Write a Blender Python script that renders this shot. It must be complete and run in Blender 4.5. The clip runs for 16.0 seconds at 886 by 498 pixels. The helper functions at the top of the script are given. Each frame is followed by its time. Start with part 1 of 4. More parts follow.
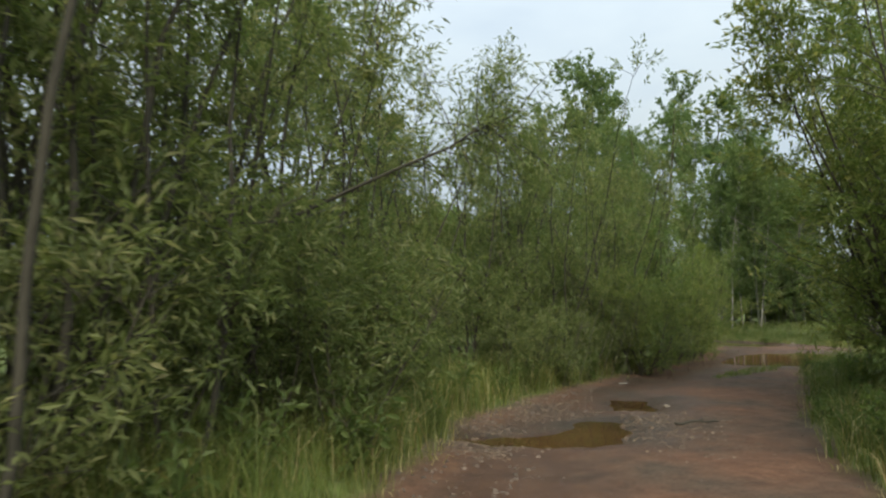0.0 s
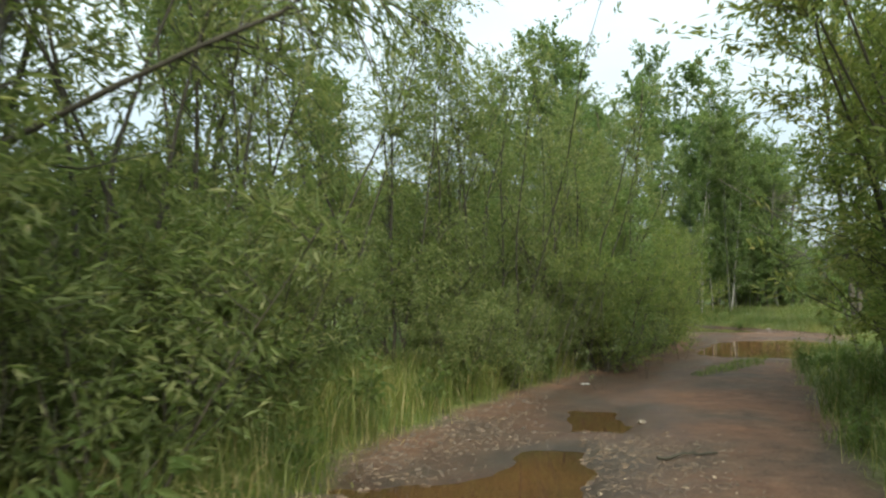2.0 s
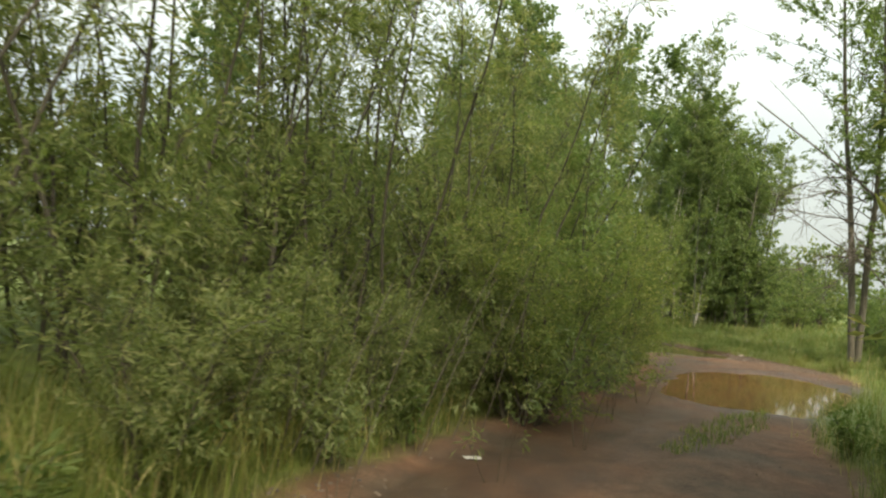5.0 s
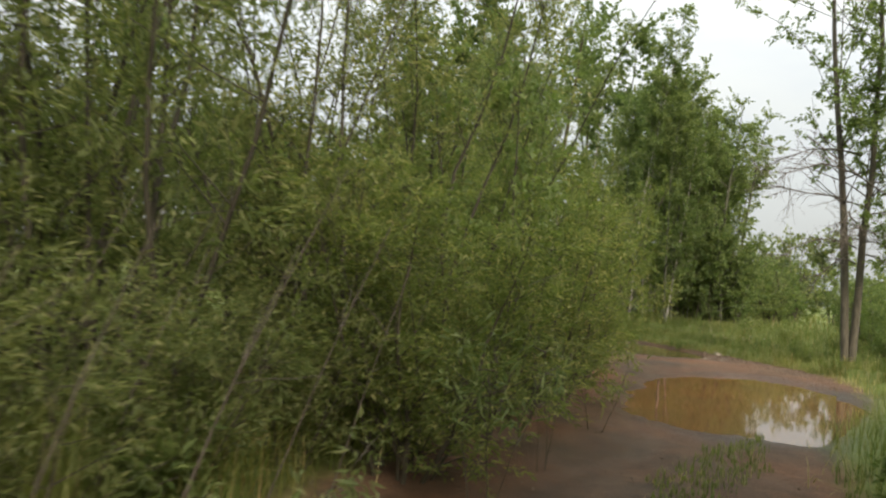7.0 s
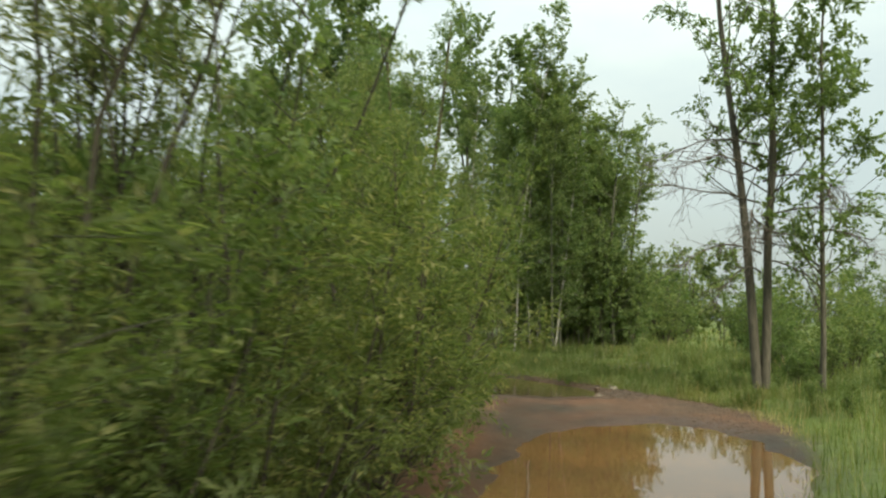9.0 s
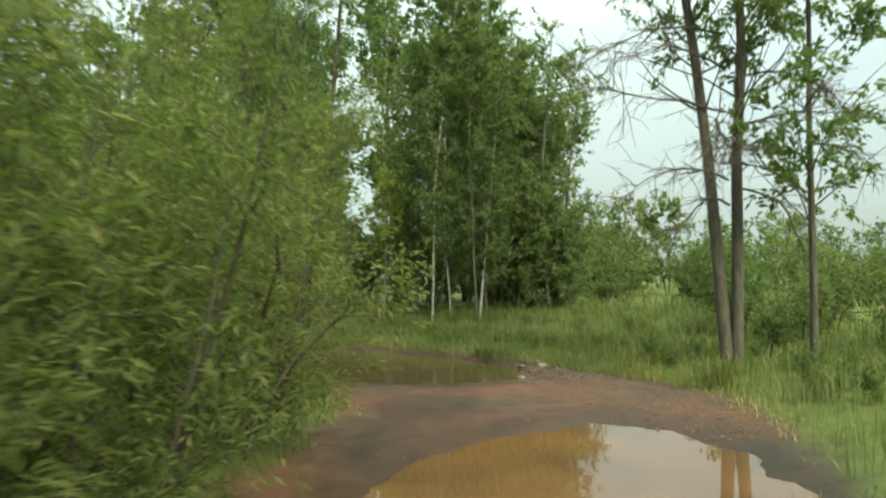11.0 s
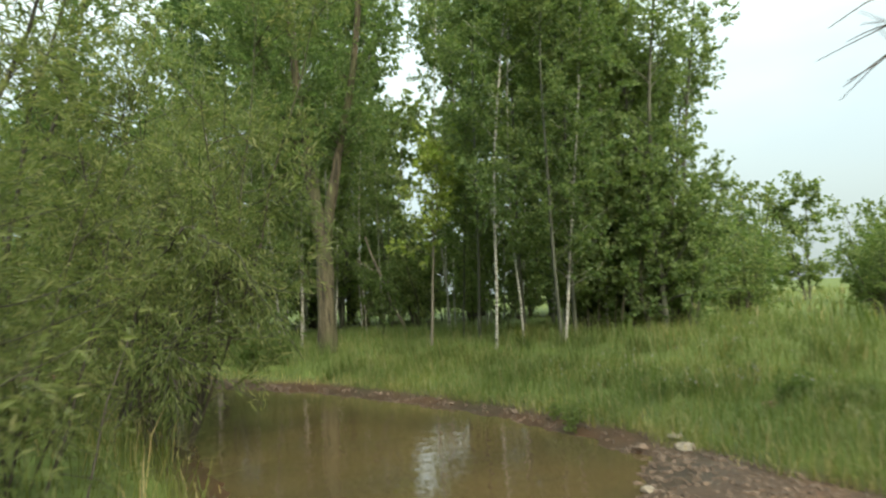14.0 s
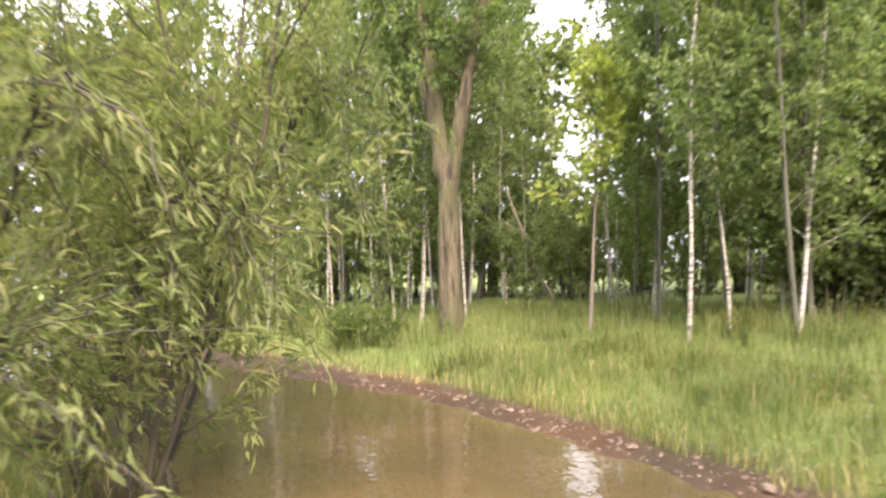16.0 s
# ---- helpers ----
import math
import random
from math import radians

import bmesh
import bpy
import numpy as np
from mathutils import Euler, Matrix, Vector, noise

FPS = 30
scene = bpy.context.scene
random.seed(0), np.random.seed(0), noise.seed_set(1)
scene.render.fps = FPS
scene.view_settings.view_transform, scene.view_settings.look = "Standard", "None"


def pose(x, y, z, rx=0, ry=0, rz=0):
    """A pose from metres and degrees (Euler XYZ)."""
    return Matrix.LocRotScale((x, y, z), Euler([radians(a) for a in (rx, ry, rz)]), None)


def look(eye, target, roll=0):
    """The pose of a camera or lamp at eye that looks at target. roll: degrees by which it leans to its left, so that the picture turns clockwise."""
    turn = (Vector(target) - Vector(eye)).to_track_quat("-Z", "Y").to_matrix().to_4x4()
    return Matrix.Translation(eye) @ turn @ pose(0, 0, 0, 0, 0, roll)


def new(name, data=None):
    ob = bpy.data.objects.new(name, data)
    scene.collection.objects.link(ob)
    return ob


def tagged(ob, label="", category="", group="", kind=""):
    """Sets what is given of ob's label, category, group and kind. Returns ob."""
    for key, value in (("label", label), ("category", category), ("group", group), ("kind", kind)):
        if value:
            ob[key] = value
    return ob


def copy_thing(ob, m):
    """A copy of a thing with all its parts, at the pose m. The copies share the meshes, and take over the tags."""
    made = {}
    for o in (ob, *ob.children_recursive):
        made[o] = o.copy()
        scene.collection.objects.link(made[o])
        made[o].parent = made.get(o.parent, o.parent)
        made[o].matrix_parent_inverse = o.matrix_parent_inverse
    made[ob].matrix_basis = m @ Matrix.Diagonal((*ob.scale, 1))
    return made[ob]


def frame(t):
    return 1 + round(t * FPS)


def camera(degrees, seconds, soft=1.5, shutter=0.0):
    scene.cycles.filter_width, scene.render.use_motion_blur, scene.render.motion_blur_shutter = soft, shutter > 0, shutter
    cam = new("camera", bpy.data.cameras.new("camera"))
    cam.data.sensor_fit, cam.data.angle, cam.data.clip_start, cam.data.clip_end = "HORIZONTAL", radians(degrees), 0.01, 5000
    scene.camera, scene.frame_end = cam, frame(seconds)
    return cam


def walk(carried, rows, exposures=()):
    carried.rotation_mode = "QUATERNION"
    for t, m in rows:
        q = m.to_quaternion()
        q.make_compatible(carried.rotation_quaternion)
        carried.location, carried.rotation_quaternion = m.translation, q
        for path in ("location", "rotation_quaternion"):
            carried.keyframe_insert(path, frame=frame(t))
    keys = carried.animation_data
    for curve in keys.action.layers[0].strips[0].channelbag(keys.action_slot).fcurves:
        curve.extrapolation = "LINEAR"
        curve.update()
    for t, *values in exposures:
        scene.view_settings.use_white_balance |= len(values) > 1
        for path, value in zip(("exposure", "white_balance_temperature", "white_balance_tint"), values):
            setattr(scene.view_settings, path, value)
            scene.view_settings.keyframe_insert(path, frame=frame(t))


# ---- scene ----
cam = camera(62.0, 16.0, soft=2.3, shutter=0.5)
PATH = [
    (0, (-0.038, -10.23, 1.385), (-0.453, -8.28, 1.552), -0.5),
    (0.5, (0.002, -9.453, 1.395), (-0.382, -7.496, 1.547), -1.2),
    (1, (0.035, -8.829, 1.429), (-0.325, -6.868, 1.582), -1.8),
    (1.5, (0.006, -8.139, 1.414), (-0.352, -6.175, 1.528), -0.6),
    (2, (0.063, -7.383, 1.418), (-0.263, -5.414, 1.536), -0.6),
    (2.5, (0.088, -6.483, 1.424), (-0.22, -4.51, 1.532), 0.9),
    (3, (0.12, -5.537, 1.442), (-0.173, -3.561, 1.541), 1.9),
    (3.5, (0.177, -4.606, 1.469), (-0.082, -2.625, 1.561), 3.3),
    (4, (0.215, -3.59, 1.495), (-0.01, -1.605, 1.579), 5.1),
    (4.2, (0.262, -3.208, 1.506), (0.04, -1.222, 1.588), 5.5),
    (6.3, (1.122, -0.237, 1.424), (0.93, 1.753, 1.496), 4.1),
    (6.5, (1.138, 0.069, 1.423), (0.96, 2.06, 1.499), 4.2),
    (7, (1.275, 0.957, 1.417), (1.131, 2.95, 1.491), 4.7),
    (7.5, (1.455, 1.853, 1.4), (1.362, 3.85, 1.454), 5.3),
    (8, (1.736, 2.699, 1.458), (1.713, 4.696, 1.557), 3.6),
    (8.5, (2.005, 3.432, 1.497), (2.054, 5.426, 1.643), 2.3),
    (9, (2.327, 4.388, 1.523), (2.453, 6.376, 1.697), 1.4),
    (9.5, (2.636, 5.284, 1.514), (2.807, 7.271, 1.662), 1.9),
    (10, (2.946, 5.993, 1.642), (3.168, 7.975, 1.783), 0.2),
    (10.2, (3.087, 6.418, 1.596), (3.333, 8.397, 1.741), -0.4),
    (12.3, (4.594, 10.612, 1.394), (4.873, 12.592, 1.352), -1.2),
    (12.5, (4.637, 11.013, 1.366), (4.901, 12.995, 1.355), -1.3),
    (13, (4.834, 12.034, 1.344), (5.015, 14.025, 1.385), -1.4),
    (13.5, (4.987, 13.018, 1.354), (5.091, 15.014, 1.437), -1.7),
    (14, (5.077, 13.957, 1.344), (5.101, 15.953, 1.473), -2.8),
    (14.5, (5.132, 15.004, 1.362), (5.084, 16.994, 1.554), -4.6),
    (15, (5.048, 15.873, 1.369), (4.874, 17.854, 1.584), -1.5),
    (15.5, (4.978, 16.94, 1.309), (4.698, 18.915, 1.46), -0.6),
    (16, (4.926, 17.997, 1.262), (4.541, 19.958, 1.323), -1.2),
]
walk(cam, [(t, look(eye, target, roll)) for t, eye, target, roll in PATH],
     exposures=[(0.0, 0.85, 6600, 12), (0.5, 1.12, 6600, 10), (1.0, 1.38, 6600, 9), (1.5, 1.3, 6600, 7), (3.5, 1.3, 7300, 6), (4.2, 1.34, 7800, 6), (6.5, 1.24, 7500, 17), (7.0, 1.15, 7500, 17), (7.5, 0.96, 7400, 17), (8.0, 1.25, 7500, 15), (8.5, 1.38, 7400, 12), (9.0, 1.03, 7300, 4), (9.5, 0.97, 7300, -2), (10.0, 1.25, 7200, -4), (12.5, 1.27, 7300, 0), (13.5, 1.32, 7100, 2), (14.0, 1.38, 7000, 3), (14.5, 1.48, 7000, 6), (15.0, 1.72, 7000, 14), (15.5, 2.45, 7000, 30), (16.0, 2.78, 7200, 31)])

# ---- world, sun, exposure ----
world = bpy.data.worlds.new("world")
scene.world = world
world.use_nodes = True
wn, wl = world.node_tree.nodes, world.node_tree.links
SUN_AZ, SUN_EL = 160.0, 41.0          # degrees: right of +y, above the ground
sky = wn.new("ShaderNodeTexSky")
sky.sky_type, sky.sun_disc = "NISHITA", False
sky.sun_elevation, sky.sun_rotation = radians(SUN_EL), radians(SUN_AZ)
sky.air_density, sky.dust_density, sky.ozone_density = 1.0, 3.0, 1.0
cn = wn.new("ShaderNodeTexNoise")
cn.inputs["Scale"].default_value, cn.inputs["Detail"].default_value = 2.6, 6.0
cm = wn.new("ShaderNodeMapping")
cm.inputs["Scale"].default_value = (1.0, 1.0, 2.6)
cc = wn.new("ShaderNodeTexCoord")
wl.new(cc.outputs["Generated"], cm.inputs["Vector"])
wl.new(cm.outputs["Vector"], cn.inputs["Vector"])
cr = wn.new("ShaderNodeMapRange")
cr.inputs["From Min"].default_value, cr.inputs["From Max"].default_value = 0.36, 0.62
cr.inputs["To Min"].default_value, cr.inputs["To Max"].default_value = 0.72, 1.0
wl.new(cn.outputs["Fac"], cr.inputs["Value"])
cx = wn.new("ShaderNodeMix")
cx.data_type = "RGBA"
wl.new(cr.outputs["Result"], cx.inputs[0])
wl.new(sky.outputs["Color"], cx.inputs[6])
sz = wn.new("ShaderNodeSeparateXYZ")
wl.new(cc.outputs["Generated"], sz.inputs["Vector"])
up = wn.new("ShaderNodeMapRange")          # an overcast sky is three times as bright overhead as at the skyline
up.inputs["To Min"].default_value, up.inputs["To Max"].default_value = 0.23, 1.0
wl.new(sz.outputs["Z"], up.inputs["Value"])
cl = wn.new("ShaderNodeVectorMath")
cl.operation = "SCALE"
cl.inputs[0].default_value = (9.1, 10.7, 11.4)
wl.new(up.outputs["Result"], cl.inputs["Scale"])
wl.new(cl.outputs["Vector"], cx.inputs[7])
bg = wn["Background"]
bg.inputs["Strength"].default_value = 0.1
wl.new(cx.outputs[2], bg.inputs["Color"])
sun = new("sun", bpy.data.lights.new("sun", "SUN"))
sun.data.energy, sun.data.angle, sun.data.color = 2.5, radians(26), (1.0, 0.93, 0.78)
az, el = radians(SUN_AZ), radians(SUN_EL)
sun.matrix_world = look((math.sin(az) * math.cos(el) * 60, math.cos(az) * math.cos(el) * 60, math.sin(el) * 60), (0, 0, 0))


# ---- materials ----
def nodes_of(name):
    m = bpy.data.materials.new(name)
    m.use_nodes = True
    return m, m.node_tree.nodes, m.node_tree.links, m.node_tree.nodes["Principled BSDF"]


def ramp(n, l, fac, stops):
    r = n.new("ShaderNodeValToRGB")
    while len(r.color_ramp.elements) < len(stops):
        r.color_ramp.elements.new(0.5)
    for e, (p, c) in zip(r.color_ramp.elements, stops):
        e.position, e.color = p, (*c, 1)
    l.new(fac, r.inputs["Fac"])
    return r.outputs["Color"]


def noise_tex(n, l, scale, detail=4.0, stretch=None, rough=0.55):
    t = n.new("ShaderNodeTexNoise")
    t.inputs["Scale"].default_value, t.inputs["Detail"].default_value, t.inputs["Roughness"].default_value = scale, detail, rough
    c = n.new("ShaderNodeTexCoord")
    if stretch:
        m = n.new("ShaderNodeMapping")
        m.inputs["Scale"].default_value = stretch
        l.new(c.outputs["Object"], m.inputs["Vector"])
        l.new(m.outputs["Vector"], t.inputs["Vector"])
    else:
        l.new(c.outputs["Object"], t.inputs["Vector"])
    return t.outputs["Fac"]


def mixc(n, l, fac, a, b, mode="MIX"):
    x = n.new("ShaderNodeMix")
    x.data_type, x.blend_type = "RGBA", mode
    for sock, v in ((x.inputs[0], fac), (x.inputs[6], a), (x.inputs[7], b)):
        if isinstance(v, (int, float)):
            sock.default_value = v
        elif isinstance(v, tuple):
            sock.default_value = (*v, 1)
        else:
            l.new(v, sock)
    return x.outputs[2]


def bump(n, l, bsdf, height, strength, dist):
    b = n.new("ShaderNodeBump")
    b.inputs["Strength"].default_value, b.inputs["Distance"].default_value = strength, dist
    l.new(height, b.inputs["Height"])
    l.new(b.outputs["Normal"], bsdf.inputs["Normal"])


def leaf_material(name, stops, through_share=0.54, rough=0.5, patchy=0.0):
    """Leaves differ one by one, and plant by plant; some light passes through them."""
    m, n, l, b = nodes_of(name)
    g = n.new("ShaderNodeNewGeometry")
    o = n.new("ShaderNodeObjectInfo")
    col = ramp(n, l, g.outputs["Random Per Island"], stops)
    tone = ramp(n, l, o.outputs["Random"], [(0.0, (0.84, 0.9, 0.8)), (1.0, (1.15, 1.08, 1.05))])
    col = mixc(n, l, 1.0, col, tone, "MULTIPLY")
    if patchy:
        patch = ramp(n, l, noise_tex(n, l, 0.9, 4), [(0.32, (1 - patchy, 1 - 0.8 * patchy, 1 - patchy)), (0.52, (1, 1, 1)), (0.7, (1 + patchy, 1 + 0.55 * patchy, 1 + 0.4 * patchy))])
        col = mixc(n, l, 1.0, col, patch, "MULTIPLY")
    l.new(col, b.inputs["Base Color"])
    b.inputs["Roughness"].default_value = rough
    b.inputs["Specular IOR Level"].default_value = 0.18
    t = n.new("ShaderNodeBsdfTranslucent")
    bright = mixc(n, l, 1.0, col, (1.45, 1.5, 0.8), "MULTIPLY")
    l.new(bright, t.inputs["Color"])
    s = n.new("ShaderNodeMixShader")
    s.inputs["Fac"].default_value = through_share
    l.new(b.outputs["BSDF"], s.inputs[1])
    l.new(t.outputs["BSDF"], s.inputs[2])
    l.new(s.outputs["Shader"], n["Material Output"].inputs["Surface"])
    return m


def bark_material(name, dark, light, scale=14.0, rough=0.9):
    m, n, l, b = nodes_of(name)
    f = noise_tex(n, l, scale, 6, (1, 1, 0.18))
    big = noise_tex(n, l, 1.3, 3)
    col = mixc(n, l, big, ramp(n, l, f, [(0.3, dark), (0.72, light)]), tuple(0.7 * (a + c) / 2 for a, c in zip(dark, light)))
    l.new(col, b.inputs["Base Color"])
    b.inputs["Roughness"].default_value = rough
    bump(n, l, b, f, 0.9, 0.03)
    return m


def furrowed_material():
    """Thick old bark: deep upright furrows, brown plates and olive moss."""
    m, n, l, b = nodes_of("furrowed_willow_bark")
    furrow = noise_tex(n, l, 13.0, 5, (1, 1, 0.14), 0.62)
    fine = noise_tex(n, l, 60.0, 4, (1, 1, 0.35), 0.7)
    plates = ramp(n, l, furrow, [(0.36, (0.022, 0.019, 0.012)), (0.5, (0.085, 0.07, 0.043)), (0.72, (0.165, 0.138, 0.088))])
    plates = mixc(n, l, 1.0, plates, ramp(n, l, fine, [(0.3, (0.62, 0.62, 0.62)), (0.7, (1.25, 1.25, 1.25))]), "MULTIPLY")
    moss = ramp(n, l, noise_tex(n, l, 2.2, 5, (1, 1, 0.5)), [(0.45, (0, 0, 0)), (0.68, (0.7, 0.7, 0.7))])
    l.new(mixc(n, l, moss, plates, (0.07, 0.085, 0.03)), b.inputs["Base Color"])
    b.inputs["Roughness"].default_value = 0.95
    bump(n, l, b, mixc(n, l, 0.25, furrow, fine), 1.0, 0.09)
    return m


def birch_material():
    m, n, l, b = nodes_of("birch_bark")
    f = noise_tex(n, l, 6.0, 5, (1.2, 1.2, 5.0), 0.7)
    g = noise_tex(n, l, 1.6, 3)
    marks = ramp(n, l, f, [(0.0, (0.03, 0.027, 0.025)), (0.43, (0.05, 0.045, 0.04)), (0.5, (0.38, 0.365, 0.33)), (1.0, (0.58, 0.56, 0.51))])
    col = mixc(n, l, ramp(n, l, g, [(0.35, (0, 0, 0)), (0.8, (0.75, 0.75, 0.75))]), marks, (0.3, 0.27, 0.22))
    l.new(col, b.inputs["Base Color"])
    b.inputs["Roughness"].default_value = 0.7
    bump(n, l, b, f, 0.4, 0.01)
    return m


def ground_material():
    """Bare red-brown dirt where the wheels run, soil with moss and litter elsewhere; watery and shaded patches are
    darkened and shine.
    """
    m, n, l, b = nodes_of("earth")
    a = n.new("ShaderNodeAttribute")
    a.attribute_name = "dirt"
    w = n.new("ShaderNodeAttribute")
    w.attribute_name = "wet_shade"
    big, mid, fine = noise_tex(n, l, 0.55, 4), noise_tex(n, l, 4.0, 6, None, 0.65), noise_tex(n, l, 38.0, 5, None, 0.7)
    red = ramp(n, l, mid, [(0.25, (0.072, 0.036, 0.021)), (0.5, (0.122, 0.062, 0.036)), (0.8, (0.19, 0.106, 0.062))])
    grey = ramp(n, l, mid, [(0.25, (0.042, 0.030, 0.021)), (0.8, (0.11, 0.078, 0.053))])
    dirt = mixc(n, l, ramp(n, l, big, [(0.4, (0, 0, 0)), (0.62, (1, 1, 1))]), red, grey)
    speck = ramp(n, l, fine, [(0.35, (0.6, 0.6, 0.6)), (0.55, (1, 1, 1)), (0.78, (1.55, 1.5, 1.42))])
    dirt = mixc(n, l, 1.0, dirt, speck, "MULTIPLY")
    dirt = mixc(n, l, w.outputs["Fac"], dirt, mixc(n, l, 1.0, dirt, (0.48, 0.46, 0.39), "MULTIPLY"))
    soil = ramp(n, l, mid, [(0.3, (0.06, 0.07, 0.02)), (0.6, (0.10, 0.14, 0.03)), (0.85, (0.16, 0.17, 0.06))])
    l.new(mixc(n, l, a.outputs["Fac"], soil, dirt), b.inputs["Base Color"])
    r = n.new("ShaderNodeMapRange")
    r.inputs["To Min"].default_value, r.inputs["To Max"].default_value = 0.95, 0.42
    l.new(w.outputs["Fac"], r.inputs["Value"])
    l.new(r.outputs["Result"], b.inputs["Roughness"])
    b.inputs["Specular IOR Level"].default_value = 0.3
    bump(n, l, b, mixc(n, l, 0.5, fine, mid), 0.8, 0.03)
    return m


def water_material(name, shallow, deep, ripple):
    m, n, l, b = nodes_of(name)
    f = noise_tex(n, l, 0.9, 3)
    l.new(ramp(n, l, f, [(0.35, shallow), (0.65, deep)]), b.inputs["Base Color"])
    b.inputs["Roughness"].default_value, b.inputs["IOR"].default_value = 0.03, 1.33
    bump(n, l, b, noise_tex(n, l, 5.0, 2, (1, 1, 1)), ripple, 0.02)
    return m


def plain(name, dark, light, scale, rough=0.9, relief=0.4):
    m, n, l, b = nodes_of(name)
    f = noise_tex(n, l, scale, 5)
    g = n.new("ShaderNodeNewGeometry")
    col = ramp(n, l, f, [(0.3, dark), (0.7, light)])
    col = mixc(n, l, 1.0, col, ramp(n, l, g.outputs["Random Per Island"], [(0, (0.6, 0.6, 0.6)), (1, (1.3, 1.3, 1.3))]), "MULTIPLY")
    l.new(col, b.inputs["Base Color"])
    b.inputs["Roughness"].default_value = rough
    bump(n, l, b, f, relief, 0.02)
    return m


EARTH = ground_material()
BROWN_WATER = water_material("orange_brown_water", (0.15, 0.080, 0.034), (0.10, 0.058, 0.028), 0.03)
RUT_WATER = water_material("red_brown_water", (0.075, 0.036, 0.015), (0.04, 0.023, 0.012), 0.03)
OLIVE_WATER = water_material("olive_brown_water", (0.078, 0.056, 0.027), (0.054, 0.042, 0.022), 0.22)
WILLOW_LEAF = leaf_material("willow_leaf", [(0.0, (0.076, 0.102, 0.042)), (0.45, (0.123, 0.156, 0.067)), (0.8, (0.168, 0.200, 0.092)), (1.0, (0.242, 0.247, 0.137))])
BUSH_LEAF = leaf_material("bush_leaf", [(0.0, (0.076, 0.108, 0.038)), (0.5, (0.122, 0.164, 0.059)), (0.85, (0.171, 0.204, 0.083)), (1.0, (0.255, 0.253, 0.126))])
GROVE_LEAF = leaf_material("grove_leaf", [(0.0, (0.078, 0.121, 0.056)), (0.5, (0.132, 0.186, 0.086)), (1.0, (0.202, 0.249, 0.120))])
YELLOW_LEAF = leaf_material("yellow_green_leaf", [(0.0, (0.150, 0.216, 0.058)), (1.0, (0.270, 0.317, 0.111))])
VERGE_LEAF = leaf_material("verge_willow_leaf", [(0.0, (0.096, 0.126, 0.043)), (0.5, (0.149, 0.182, 0.066)), (0.85, (0.202, 0.226, 0.092)), (1.0, (0.288, 0.282, 0.140))])
HEDGE_LEAF = leaf_material("hedge_leaf", [(0.0, (0.082, 0.124, 0.054)), (0.6, (0.128, 0.175, 0.076)), (1.0, (0.195, 0.228, 0.110))])
POPLAR_LEAF = leaf_material("poplar_leaf", [(0.0, (0.062, 0.108, 0.05)), (1.0, (0.13, 0.185, 0.085))], 0.5)
SHOOT_LEAF = leaf_material("young_willow_leaf", [(0.0, (0.09, 0.125, 0.055)), (0.6, (0.14, 0.178, 0.08)), (1.0, (0.22, 0.245, 0.13))], 0.4)
ASH_LEAF = leaf_material("ash_leaf", [(0.0, (0.076, 0.123, 0.046)), (1.0, (0.152, 0.211, 0.097))], 0.56)
GRASS = leaf_material("grass_blade", [(0.0, (0.084, 0.122, 0.039)), (0.55, (0.129, 0.167, 0.058)), (0.85, (0.180, 0.205, 0.088)), (1.0, (0.323, 0.273, 0.189))], 0.4, 0.5, 0.35)
# rank grass, its blades coloured darker to carry the shade under the thicket
RANK_SHADE_GRASS = leaf_material("rank_shade_grass_blade", [(0.0, (0.065, 0.087, 0.027)), (0.6, (0.109, 0.136, 0.040)), (0.88, (0.167, 0.166, 0.069)), (1.0, (0.348, 0.266, 0.157))], 0.35, 0.5, 0.35)
TALL_GRASS = leaf_material("tall_grass_blade", [(0.0, (0.081, 0.115, 0.032)), (0.6, (0.134, 0.175, 0.050)), (0.9, (0.197, 0.211, 0.082)), (1.0, (0.393, 0.327, 0.193))], 0.4, 0.45, 0.3)
DRY_GRASS = leaf_material("dry_grass_blade", [(0.0, (0.12, 0.13, 0.045)), (0.5, (0.24, 0.22, 0.10)), (1.0, (0.44, 0.38, 0.22))], 0.3)
WEED_LEAF = leaf_material("weed_leaf", [(0.0, (0.072, 0.110, 0.040)), (1.0, (0.135, 0.176, 0.069))])
WILLOW_BARK = bark_material("willow_bark", (0.024, 0.023, 0.016), (0.078, 0.072, 0.05))
TWIG_BARK = bark_material("twig_bark", (0.036, 0.032, 0.021), (0.095, 0.085, 0.056), 20)
TREE_BARK = bark_material("rough_tree_bark", (0.04, 0.042, 0.031), (0.13, 0.132, 0.096), 9)
OLD_BARK = furrowed_material()
ASH_BARK = bark_material("ash_bark", (0.02, 0.019, 0.014), (0.15, 0.136, 0.1), 24)
DEAD_WOOD = bark_material("dead_grey_wood", (0.10, 0.085, 0.07), (0.3, 0.26, 0.21), 16)
DEAD_BARK = bark_material("dead_bark", (0.05, 0.042, 0.035), (0.15, 0.128, 0.105), 16)
BIRCH_BARK = birch_material()
PALE_BARK = bark_material("pale_grey_bark", (0.11, 0.113, 0.09), (0.31, 0.315, 0.26), 12)
STONE = plain("stone", (0.055, 0.043, 0.033), (0.14, 0.108, 0.082), 9)
RED_STONE = plain("reddish_stone", (0.06, 0.042, 0.031), (0.145, 0.102, 0.076), 9)
PALE_STONE = plain("pale_stone", (0.11, 0.094, 0.075), (0.2, 0.168, 0.13), 12)
LITTER_WHITE = plain("crumpled_white_film", (0.22, 0.21, 0.19), (0.4, 0.385, 0.35), 8, 0.5)
PALE_CHIP = plain("pale_wood_chip", (0.15, 0.115, 0.08), (0.3, 0.235, 0.165), 15)
CHIP = plain("wood_chip", (0.058, 0.042, 0.029), (0.145, 0.104, 0.07), 15)


